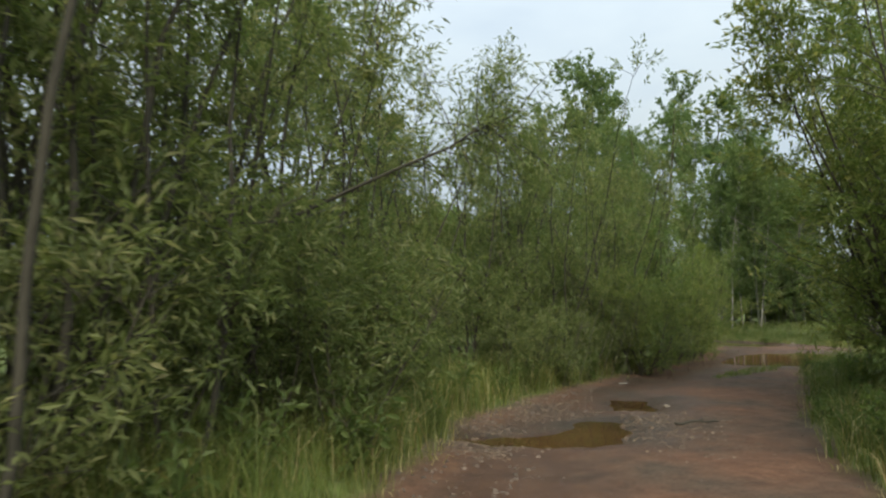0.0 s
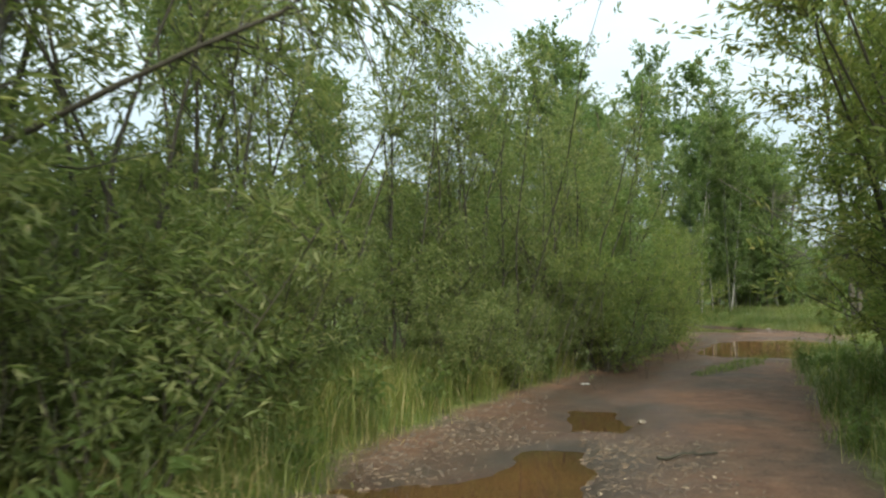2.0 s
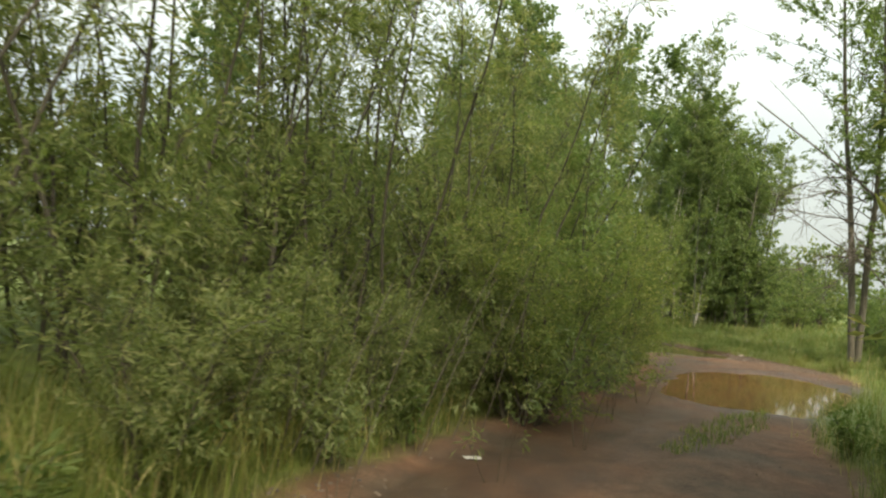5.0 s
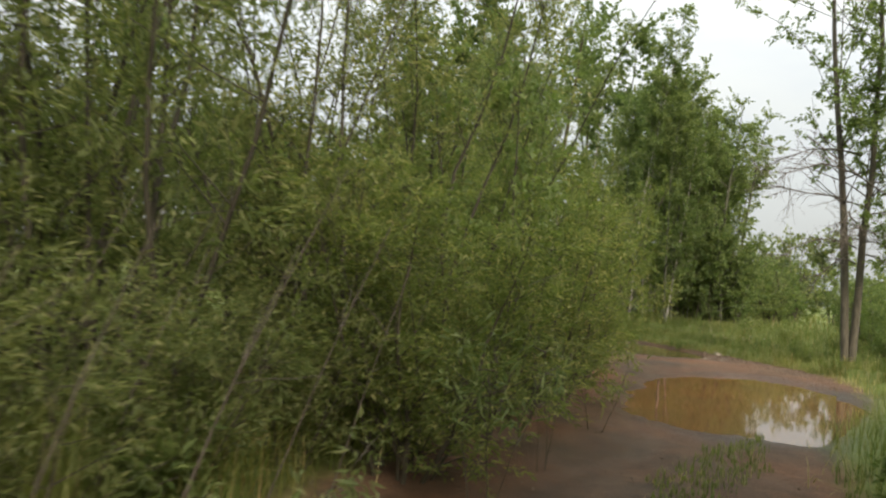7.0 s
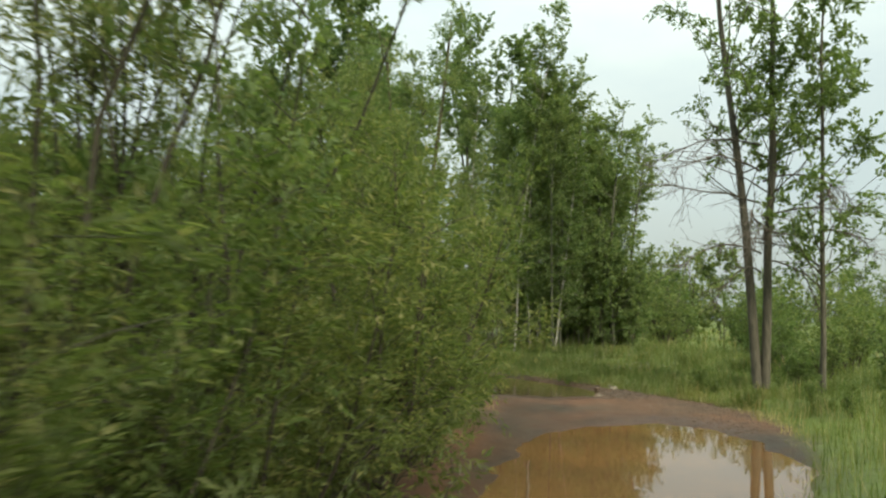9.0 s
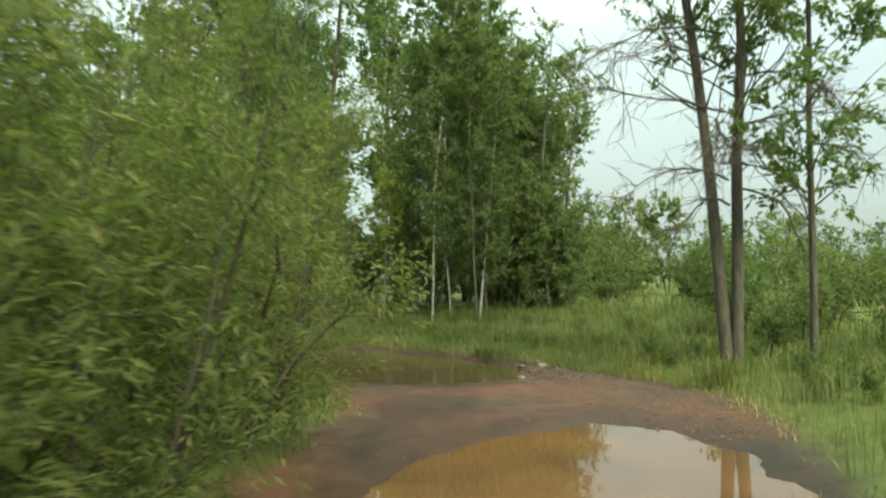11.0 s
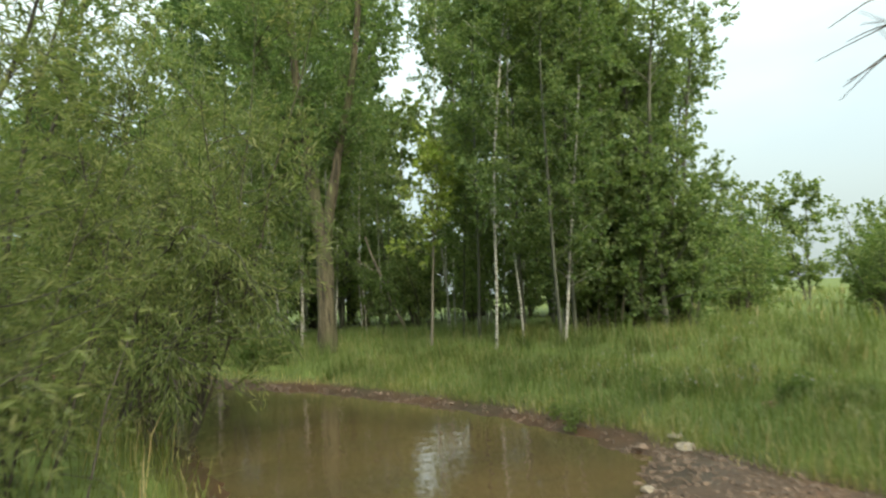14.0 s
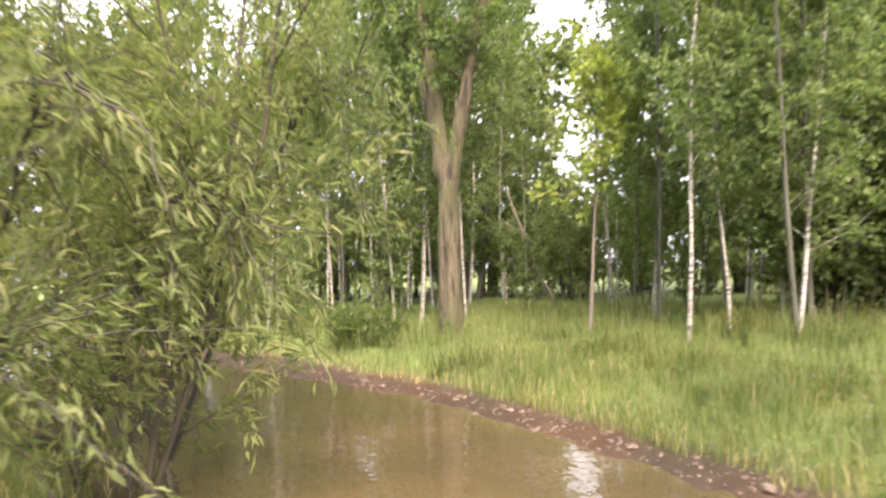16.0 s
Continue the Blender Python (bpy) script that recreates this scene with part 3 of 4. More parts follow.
high_aspen = [grow("aspen_tree", 58, "leafy aspen with a clear stem and spreading crown", "aspen", GROVE, 1, 10.0, 0.06, 0.03, 0.15, 50, 1.9, 8, 16, (0.105, 0.082),
                   TREE_BARK, GROVE_LEAF, 0.35, 0.1, 0.16, 0.0, 0.5, bough_share=0.3)]
spread(high_aspen, [(7.75, 28.35, 0.95), (6.9, 29.3, 0.85), (5.95, 29.6, 0.75), (7.3, 27.25, 0.72)])
spots = [(8.8, 32.6, 1.05), (9.6, 34.6, 1.1), (11.5, 33.6, 0.7), (1.6, 39.0, 1.1), (-1.8, 38.0, 1.1), (-4.5, 34.5, 0.85), 
         (-3.8, 30.9, 0.8)]
spread(aspen, spots)
tall = [grow("tall_poplar", 61, "tall distant poplar with a bare forked middle and leafy head", "tree", "tall trees behind the grove", 3, 14.5, 0.13, 0.08, 0.42, 36, 2.1, 7, 12, (0.23, 0.18),
             TREE_BARK, POPLAR_LEAF, 0.7, 0.11, 0.6, 0.3, 0.7, shape=lambda f: 0.55 if f < 0.6 else 1.15 - 2.2 * abs(f - 0.8), bough_share=0.3)]
put(tall[0], 6.8, 46.0, 1.1)
spread(tall, [(1.5, 43.5, 0.95), (9.6, 42.5, 0.85), (0.5, 41.0, 1.0), (-3.5, 42.0, 0.9), (-8, 37, 0.6), (-9.5, 21, 0.62), (-10, 11, 0.6), (-11, 2, 0.6)])
wood = [grow("forest_tree", 65 + i, "leafy forest tree standing deep in the wood", "tree", "wood behind the grove", 2, 8.5, 0.09, 0.15, 0.05, 32, 2.3, 5, 8, (0.34, 0.24),
             TREE_BARK, GROVE_LEAF, 0.5, 0.12, 0.0, 0.3, 0.6) for i in range(2)]
# row at x -7.6: added backdrop against light coming through the left thicket
spread(wood, [(x, 44.5 + 2.5 * math.sin(1.9 * x), rng.uniform(0.85, 1.2)) for x in np.arange(-16, 15.5, 1.9) if abs(x - 4.6) > 0.9] + [(4.3, 43.0, 0.5), (5.3, 41.0, 0.42), (3.6, 41.5, 0.4), (21.2, 46.0, 0.72)] + [(x, 42.5 + math.sin(3.1 * x), 0.42) for x in np.arange(-12, 14, 3.1)] + [(-7.6 - 1.2 * math.sin(y), y, 0.42) for y in np.arange(-13, 14, 2.3)] + [(-8.5, 28, 0.8), (-9.5, 32.5, 0.9), (-12, 25, 0.8), (-13, 34, 1.0)])
young = [grow("birch_sapling", 68 + i, "young leafy birch filling the gaps between the trunks", "birch", GROVE, 2, 4.2, 0.022, 0.12, 0.1, 24, 0.9, 5, 9, (0.115, 0.085),
              TWIG_BARK, GROVE_LEAF, 0.5, 0.12, 0.0, 0.1, 0.35) for i in range(2)]
spread(young, [(8.6, 28.6, 0.9), (9.2, 29.2, 1.0), (9.9, 29.6, 1.0), (10.6, 29.8, 0.9), (8.9, 30.0, 1.0), (3.6, 33.2, 0.6), (1.2, 30.9, 0.6), (6.6, 31.0, 0.7), (7.9, 29.9, 0.6), (-0.4, 30.6, 0.7), (8.2, 28.9, 0.9), (9.3, 28.6, 0.75), (10.2, 28.9, 0.7), (-1.6, 31.2, 0.9), (0.8, 36.6, 1.0), (6.2, 36.0, 1.0)])
thin_tree = [grow("thin_birch", 74 + i, "thin pale birch stem with a small high crown", "birch", GROVE, 1, 8.6, 0.032, 0.05, 0.42, 22, 1.1, 4, 9, (0.125, 0.095),
                  (BIRCH_BARK, TREE_BARK, PALE_BARK)[i], GROVE_LEAF, 0.5, 0.07, 0.42, 0.0, 0.4, bough_share=0.3) for i in range(3)]
for k in range(54):
    x, y = rng.uniform(-3.5, 10.0), rng.uniform(30.4, 39.5)
    if abs(x - 4.55) > (0.75 if y < 36 else 0.55):
        spread(thin_tree[k % 3:k % 3 + 1], [(x, y, rng.uniform(0.7, 1.1))])
discard(thin_tree)
discard(birch + aspen + near_aspen + high_aspen + tall + wood + young)

sapling = grow("maple_sapling", 71, "thin leaning sapling with bright yellow-green leaves", "sapling", "", 1, 4.6, 0.035, 0.03, 0.42, 26, 1.4, 5, 9, (0.13, 0.09), DEAD_WOOD, YELLOW_LEAF, 0.5, 0.1, 0.0, 0.0, 0.35)
sapling.matrix_basis = pose(4.93, 29.3, 0.4, 0, 3)
big_willow = grow("old_willow_tree", 81, "old willow with a thick brown trunk forking high up", "willow", "", 3, 12.0, 0.215, 0.02, 0.55, 52, 1.75, 7, 15, (0.13, 0.045), OLD_BARK, GROVE_LEAF, 0.15, 0.14, 0.0, 0.0, 0.55, taper=0.85, bough_share=0.22,
                  paths=[[(0, 0, -0.1), (0, 0, 1.2), (0, 0, 2.4), (-0.12, 0, 3.1), (-0.2, 0, 4.2), (-0.4, 0.1, 6.0), (-0.7, 0.2, 8.5), (-1.0, 0.3, 11.0)],
                         [(0, 0, -0.1), (0, 0, 1.2), (0.02, 0, 2.3), (0.18, 0, 3.0), (0.45, 0, 4.2), (0.85, -0.1, 6.0), (1.15, -0.2, 8.5), (1.4, -0.3, 11.5)],
                         [(0, 0, -0.1), (0, 0, 1.2), (0, 0, 2.4), (-0.12, 0, 3.1), (-0.22, 0.05, 3.9), (-0.75, 0.1, 5.2), (-1.2, 0.2, 7.0), (-1.5, 0.3, 9.0)]])
big_willow.matrix_basis = pose(2.7, 29.9, 0.3)

# two ash trees on the open bank, with dead lower boughs
ash = grow("ash_tree", 91, "two-trunked ash with airy leaf clumps and dead lower boughs", "ash tree", "trees on the open bank", 2, 12.5, 0.088, 0.022, 0.24, 58, 3.9, 8, 22, (0.125, 0.056),
           ASH_BARK, ASH_LEAF, 0.55, 0.09, 0.30, 0.11, 0.5, bough_share=0.26, twig_from=0.24, shape=lambda f: 1.05 - 0.65 * abs(f - 0.55) if f > 0.42 else 0.55, ways=[(-1.0, 0.3), (0.1, -0.05)])
ash.matrix_basis = pose(9.1, 17.6, 0.42)
ash_thin = grow("ash_tree", 92, "thin leaning ash with sparse leaves and bare twigs", "ash tree", "trees on the open bank", 1, 9.5, 0.064, 0.07, 0.18, 44, 2.1, 8, 22, (0.125, 0.056),
                ASH_BARK, ASH_LEAF, 0.5, 0.08, 0.22, 0.0, 0.45, ways=[(0.8, -0.6)], bough_share=0.3)
ash_thin.matrix_basis = pose(9.85, 17.0, 0.42)


def dead_limb(seed, tree, z, azimuth, length, arch=0.55):
    """A bare bough that arches up and droops, with many bare side twigs."""
    r = np.random.default_rng(seed)
    a = radians(azimuth)
    w, tw = Wood(), Wood()
    pts = bough(r, (0.02 * math.cos(a), 0.02 * math.sin(a), z), (math.cos(a), math.sin(a), arch), length, 8, 0.13, -0.13)
    w.tube(pts, np.linspace(0.021, 0.005, 9), 5)
    for f in r.uniform(0.15, 1.0, 24):
        q, d = along(pts, [f])
        t = bough(r, q[0], d[0] * 0.8 + r.normal(0, 0.5, 3), length * 0.38 * r.uniform(0.4, 1.1), 4, 0.14, -0.03)
        tw.tube(t, np.linspace(0.008, 0.0025, 5), 3)
        for k in r.uniform(0.3, 1.0, 3):
            q2, d2 = along(t, [k])
            u = bough(r, q2[0], d2[0] + r.normal(0, 0.55, 3), length * 0.16 * r.uniform(0.4, 1.2), 2, 0.15, -0.02)
            tw.tube(u, [0.004, 0.003, 0.002], 3)
    limb = part_of("dead_limb", w.mesh("dead_limb", DEAD_BARK), tree, "bare grey dead bough")
    tagged(part_of("twig_spray", tw.mesh("twig_spray", DEAD_BARK), limb), kind="stuff")


for k, (z, a, ln) in enumerate([(2.35, 185, 2.1), (2.2, 10, 1.5), (2.9, 225, 2.2), (3.3, 165, 2.4), (3.9, 200, 2.3), (3.0, 300, 1.7), (3.7, 340, 1.9), (2.0, 200, 1.4), (4.4, 175, 2.2), (2.6, 265, 1.8)]):
    dead_limb(300 + k, ash, z, a, ln)
for k, (z, a, ln) in enumerate([(2.1, 190, 1.2), (2.7, 20, 1.4), (3.2, 250, 1.3)]):
    dead_limb(330 + k, ash_thin, z, a, ln)

far_bush = [grow("field_bush", 95 + i, "rounded green bush at the edge of the open field", "bush", "bushes along the field", 7, 3.4, 0.05, 0.4, 0.06, 13, 1.3, 4, 7, (0.175, 0.115), TWIG_BARK, HEDGE_LEAF, 0.5, 0.15, 0.0, 0.4, 0.5, stem_name="stem") for i in range(2)]
spread(far_bush, [(14.9, 30, 0.5), (17.4, 34, 0.62), (25.0, 40, 0.9), (28.0, 46, 1.1), (31.0, 41, 1.0), (34.0, 52, 1.3), (12.6, 24, 0.6), (14.3, 23.0, 0.45), (11.4, 19.5, 0.36), (18.2, 45, 1.3), (20.5, 50, 1.2), (16.2, 47, 1.2), (21.5, 40, 1.1), (24, 33, 0.8), (19, 28, 0.6), (22, 60, 1.3), (13.2, 38, 0.8), (14.5, 52, 1.4),
                  (10.3, 18.6, 0.28), (10.8, 20.6, 0.38), (12.6, 20.6, 0.5), (11.6, 17.4, 0.4), (8.4, 29.7, 0.45), (9.4, 30.1, 0.5), (10.4, 30.7, 0.5), (13.2, 34.0, 0.7), (12.2, 36.5, 0.8), (14.6, 37.0, 0.85), (15.8, 31.5, 0.7), (-2.6, 33.6, 0.6), (4.6, 38.2, 0.8)] + [(x, 40.6 + math.sin(5 * x), 0.62) for x in np.arange(-7.0, 10.5, 1.9)])
discard(far_bush)
weed = [grow("weed_plant", 111 + i, "leafy green weed growing out of the grass", "weed", "weeds in the grass", 4, 0.75, 0.006, 0.35, 0.2, 6, 0.22, 2, 4, (0.13, 0.05), TWIG_BARK, WEED_LEAF, 0.5, 0.1, 0.0, 0.05, 0.08, stem_name="stem") for i in range(2)]
spread(weed, [(edge_x(y) - rng.uniform(0.1, 0.9), y, rng.uniform(0.6, 1.05)) for y in np.arange(-6.5, 9, 1.1)]
       + [(float(np.interp(y, [-12, -3.2, 0, 3.4, 7.0], [1.9, 2.0, 2.5, 3.4, 4.1])) + rng.uniform(0.1, 0.8), y, rng.uniform(0.35, 0.75)) for y in np.arange(-7, 6.5, 0.5)]
       + [(rng.uniform(5.6, 11.5), rng.uniform(20.5, 28.0), rng.uniform(0.2, 0.42)) for _ in range(32)]
       + [(8.3 + rng.uniform(0, 2.2), y, rng.uniform(0.35, 0.7)) for y in np.arange(14.2, 19.5, 0.5)] + [(1.0 + rng.uniform(-0.8, 1.2), 28.6 + rng.uniform(-0.2, 0.8), 0.9) for _ in range(7)])
discard(weed)

# ---- grass ----
def blades(name, rng, p, height, width, material, label, bend=0.35, category="grass"):
    n = len(p)
    a = rng.uniform(0, 2 * np.pi, n)
    o = np.stack([np.cos(a), np.sin(a), 0 * a], 1)
    s = np.stack([-np.sin(a), np.cos(a), 0 * a], 1)
    h = (height * rng.uniform(0.4, 1.2, n) * (0.82 + 0.42 * lumps(p[:, 0] * 0.9, p[:, 1] * 0.9)))[:, None]
    w = (width * rng.uniform(0.7, 1.3, n))[:, None]
    b = bend * rng.uniform(0.2, 1.6, n)[:, None]
    up = np.array([[0, 0, 1.0]])
    m, t = p + up * h * 0.6 + o * h * b * 0.3, p + up * h * (1 - 0.25 * b) + o * h * b
    v = np.stack([p - s * w / 2, p + s * w / 2, m + s * w * 0.4, m - s * w * 0.4, t + s * w * 0.06, t - s * w * 0.06], 1)
    k = np.arange(n)[:, None] * 6
    q = np.concatenate([k + np.array([[0, 1, 2, 3]]), k + np.array([[3, 2, 4, 5]])])
    return tagged(new(name, quad_mesh(name, v.reshape(-1, 3), q, material)), label, category, kind="stuff")


def arching(p, rng, height, width, name, label):
    """Long blades that rise, bow over and hang at the tip."""
    n = len(p)
    a = rng.uniform(0, 2 * np.pi, n)
    o, s = np.stack([np.cos(a), np.sin(a), 0 * a], 1), np.stack([-np.sin(a), np.cos(a), 0 * a], 1)
    h = (height * rng.uniform(0.45, 1.15, n) * (0.85 + 0.35 * lumps(p[:, 0] * 1.1, p[:, 1] * 1.1)))[:, None]
    b = rng.uniform(0.25, 1.05, n)[:, None]
    rows = []
    for f in (0.0, 0.4, 0.75, 1.0):
        mid = p + o * h * b * f ** 2.2 + np.array([[0, 0, 1.0]]) * h * (f - 0.45 * b * f ** 3)
        rows += [mid - s * width * 0.5 * (1.03 - f), mid + s * width * 0.5 * (1.03 - f)]
    k = np.arange(n)[:, None] * 8
    q = np.concatenate([k + np.array([[2 * i, 2 * i + 1, 2 * i + 3, 2 * i + 2]]) for i in range(3)])
    return tagged(new(name, quad_mesh(name, np.stack(rows, 1).reshape(-1, 3), q, TALL_GRASS)), label, "grass", kind="stuff")


def edge_line(y):
    e = np.array(LEFT_EDGE[:10])
    return np.interp(y, e[:, 1], e[:, 0])


def scatter(rng, n, box, keep):
    x, y = rng.uniform(box[0], box[1], n), rng.uniform(box[2], box[3], n)
    z, _, _, d = terrain(x, y)
    k = keep(x, y, d)
    return np.stack([x, y, z], 1)[k]


g = np.random.default_rng(5)
far_bank = scatter(g, 88000, (-6, 13, 3.5, 33), lambda x, y, d: (d > 0.05) & (x > np.minimum(0.75 * (y - 19) * -1 + 3.5, edge_line(y) + 2.0)) & (g.random(len(x)) < 0.5 + 0.5 * smooth(0, 0.8, d)) & ((x > edge_line(y) + 2.0) | (y > 25)) & ((y > 8) | (x < 7.5)))
blades("meadow_grass", g, far_bank, 0.40, 0.0075, GRASS, "lush knee-high green grass on the bank round the puddle", 0.55)
verge = scatter(g, 90000, (-4.6, 6, -9, 25), lambda x, y, d: (d > 0.0) & (d < np.where(y < 12, 2.4, 1.5)) & ((y < 3.5) | (x < edge_line(y) + 0.3)) & (g.random(len(x)) < np.where(y < 12, 0.95, 0.7) * (0.62 + 0.5 * lumps(x * 1.7, y * 1.7))))
blades("verge_grass", g, verge, 0.55, 0.008, RANK_SHADE_GRASS, "long rank grass along the foot of the thicket", 0.85)
dry = scatter(g, 2600, (-3.8, 5, -9, 9), lambda x, y, d: (d > -0.15) & (d < 1.9))
blades("dry_grass", g, dry, 0.7, 0.0045, DRY_GRASS, "bleached dry grass stalks leaning over the verge", 0.8)
near = scatter(g, 52000, (3.5, 9.8, 17, 28), lambda x, y, d: (d > -0.08) & (d < 2.6) & (x + 0.75 * (y - 19) > 5) & (g.random(len(x)) < 0.75 + 0.4 * lumps(x * 1.3, y * 1.3)))
blades("bank_grass", g, near, 0.24, 0.0065, GRASS, "dense short green grass on the near bank of the puddle", 0.6)
open_verge = scatter(g, 26000, (1.7, 5.2, -9, 7.5), lambda x, y, d: (d > 0.02) & (d < 1.8) & (x > 1.5) & (g.random(len(x)) < 0.55 + 0.5 * lumps(x * 1.5, y * 1.5)))
blades("open_verge_grass", g, open_verge, 0.36, 0.009, GRASS, "bright broad-bladed grass on the open verge", 0.9)
straw = scatter(g, 26000, (-3, 8.6, -9, 25), lambda x, y, d: (np.abs(d - 0.02) < 0.16) & (g.random(len(x)) < np.where((x < edge_line(y) + 1.0) & (y > 1), 0.3, 1.0)) & (g.random(len(x)) < 0.6 + 0.5 * lumps(x * 1.9, y * 1.9)))
high = scatter(g, 30000, (-4.2, 1.2, -7, 8), lambda x, y, d: (d > 0.12) & (d < np.where(y < 3.5, 2.3, 1.2)) & (x < edge_line(y)) & (g.random(len(x)) < 0.75 + 0.45 * lumps(x * 1.4 + 2, y * 1.4)))
arching(high, g, 0.85, 0.010, "tall_grass", "waist-high arching grass on the bank below the thicket")
blades("straw", g, straw, 0.13, 0.008, DRY_GRASS, "flattened straw and dead grass edging the dirt", 1.5)
# tufts whose darker blades paint the shadow patches of the meadow
tufts = scatter(g, 60000, (3.0, 11.0, 14, 29), lambda x, y, d: (d > 0.15) & (x + 0.75 * (y - 19) > 5) & (lumps(x * 1.6 + 3, y * 1.6) > 0.42 + 0.1 * g.normal(0, 1, len(x))))
blades("grass_tufts", g, tufts[:9000], 0.42, 0.009, RANK_SHADE_GRASS, "rank tufts coloured darker as shadow patches of the meadow grass", 0.8)
strip = scatter(g, 8000, (1.4, 4.6, 4.8, 9.4), lambda x, y, d: (np.abs(x - (2.2 + 0.55 * (y - 5.4))) < 0.34 * (1 - ((y - 7.1) / 1.9) ** 2) + 0.12 * lumps(3 * x, 3 * y)))
blades("strip_grass", g, strip, 0.10, 0.009, GRASS, "short green grass strip between the wheel ruts")
shore = scatter(g, 40000, (-3, 9, 8, 31), lambda x, y, d: (d > -0.12) & (d < 0.45) & (x + 0.75 * (y - 19) > 4))
blades("shore_grass", g, shore, 0.14, 0.008, DRY_GRASS, "short yellowed grass at the muddy shore", 0.6)
field = scatter(g, 11000, (11, 60, 14, 75), lambda x, y, d: d > 1)
blades("field_grass", g, field, 0.55, 0.035, GRASS, "open field of rough grass running to the skyline")


# ---- stones and litter ----
CUBE = np.array([(-1, -1, -1), (1, -1, -1), (1, 1, -1), (-1, 1, -1), (-1, -1, 1), (1, -1, 1), (1, 1, 1), (-1, 1, 1)], float)
CUBE_Q = np.array([(0, 3, 2, 1), (4, 5, 6, 7), (0, 1, 5, 4), (1, 2, 6, 5), (2, 3, 7, 6), (3, 0, 4, 7)])


def gravel(name, r, p, lo, hi, material, label, flat=0.55, slim=0.75):
    """Many loose angular stones, half sunk in the mud."""
    n = len(p)
    size = lo + (hi - lo) * r.random(n) ** 2.5
    v = CUBE[None] * r.uniform(0.55, 1.0, (n, 8, 3)) * size[:, None, None] * np.array([1.0, slim, flat])
    v[:, 4:, :2] *= 0.65
    a = r.uniform(0, 2 * np.pi, n)
    c, q = np.cos(a)[:, None], np.sin(a)[:, None]
    v = np.stack([v[..., 0] * c - v[..., 1] * q, v[..., 0] * q + v[..., 1] * c, v[..., 2]], -1) + p[:, None]
    return tagged(new(name, quad_mesh(name, v.reshape(-1, 3), (np.arange(n)[:, None, None] * 8 + CUBE_Q).reshape(-1, 4), material)), label, "gravel", kind="stuff")


g2 = np.random.default_rng(17)
gravel("rut_gravel", g2, scatter(g2, 1900, (-2.2, -0.2, -6, 3.5), lambda x, y, d: (d > -1.1 + 0.3 * lumps(2 * x, 2 * y)) & (d < 0.2)), 0.007, 0.036, STONE, "loose grey stones washed along the edge of the rut")
gravel("track_gravel", g2, scatter(g2, 3000, (-2, 8.5, -7, 20), lambda x, y, d: d < 0.05), 0.005, 0.018, STONE, "small stones scattered over the dirt track")
for tone, count in ((CHIP, 2100), (PALE_CHIP, 150)):
    heap = scatter(g2, 4 * count, (-2.3, 1.6, -3.0, 0.5), lambda x, y, d: ((x - 0.62) ** 2 / 0.42 + (y + 1.0) ** 2 / 1.5 < 0.5 + 0.7 * g2.normal(0, 1, len(x)) ** 2) & (x > 0.16) | ((x < 0.0) & (np.abs(y + 0.9 - 0.95 * (x + 1.2) - 0.25) < 0.55 * g2.random(len(x))) & (g2.random(len(x)) < 0.75)) | ((x < -0.9) & (y < -2.2) & (g2.random(len(x)) < 0.6)))[:count]
    gravel("wood_chips" if tone == CHIP else "pale_wood_chips", g2, heap, 0.012, 0.042, tone, "brown bark chips and leaf litter beside the puddle" if tone == CHIP else "pale splinters of wood among the bark chips", 0.2, 0.42)
banked = scatter(g2, 9000, (-2.3, -0.4, -3.2, 1.6), lambda x, y, d: (d > -0.75 + 0.25 * lumps(2 * x, 2 * y)) & (d < 0.25) & (g2.random(len(x)) < 0.6))
gravel("bank_chips", g2, banked[:1300], 0.012, 0.045, CHIP, "brown bark chips and twigs washed against the grassy bank", 0.25, 0.4)
gravel("pale_bank_chips", g2, banked[1300:1420], 0.010, 0.035, PALE_CHIP, "pale wood splinters washed against the grassy bank", 0.25, 0.4)
bend = scatter(g2, 9000, (6.3, 8.6, 14.3, 20.2), lambda x, y, d: (d < 0.1) & (d > -1.5) & (g2.random(len(x)) < 0.25 + 0.75 * smooth(-1.3, -0.2, d)))
gravel("bend_gravel", g2, bend[:2600], 0.006, 0.026, RED_STONE, "reddish pebbles pressed into the inner bend of the track")
gravel("pale_pebbles", g2, bend[2600:2760], 0.006, 0.018, PALE_STONE, "pale pebbles scattered over the muddy bend")
gravel("point_gravel", g2, scatter(g2, 1500, (6.2, 7.5, 18.2, 20.4), lambda x, y, d: (signed(PUDDLES["large"], x, y) > -0.1) & (d < 0.1))[:520], 0.010, 0.040, RED_STONE, "coarse stones on the point of the muddy shore")
edge = scatter(g2, 60000, (-5, 8, 18, 31), lambda x, y, d: np.abs(signed(PUDDLES["large"], x, y) - 0.10) < 0.24)
far_side = (edge[:, 0] + 0.75 * (edge[:, 1] - 19) > 5.2)
gravel("shore_gravel", g2, edge[far_side][:1700], 0.007, 0.036, RED_STONE, "reddish stones lining the muddy shore")


def stone(x, y, size, material, label, seed):
    r = np.random.default_rng(seed)
    bm = bmesh.new()
    bmesh.ops.create_icosphere(bm, subdivisions=2, radius=size)
    for v in bm.verts:
        v.co *= 0.82 + 0.34 * noise.noise(v.co * (1.6 / size) + Vector((seed, 0, 0)))
        v.co.z *= 0.5
    me = bpy.data.meshes.new("stone")
    bm.to_mesh(me)
    me.materials.append(material)
    ob = tagged(new("stone", me), label, "stone", "loose stones on the track")
    ob.matrix_basis = pose(x, y, float(height_at(x, y)[0]) + size * 0.18, r.uniform(-10, 10), r.uniform(-10, 10), r.uniform(0, 360))
    return ob


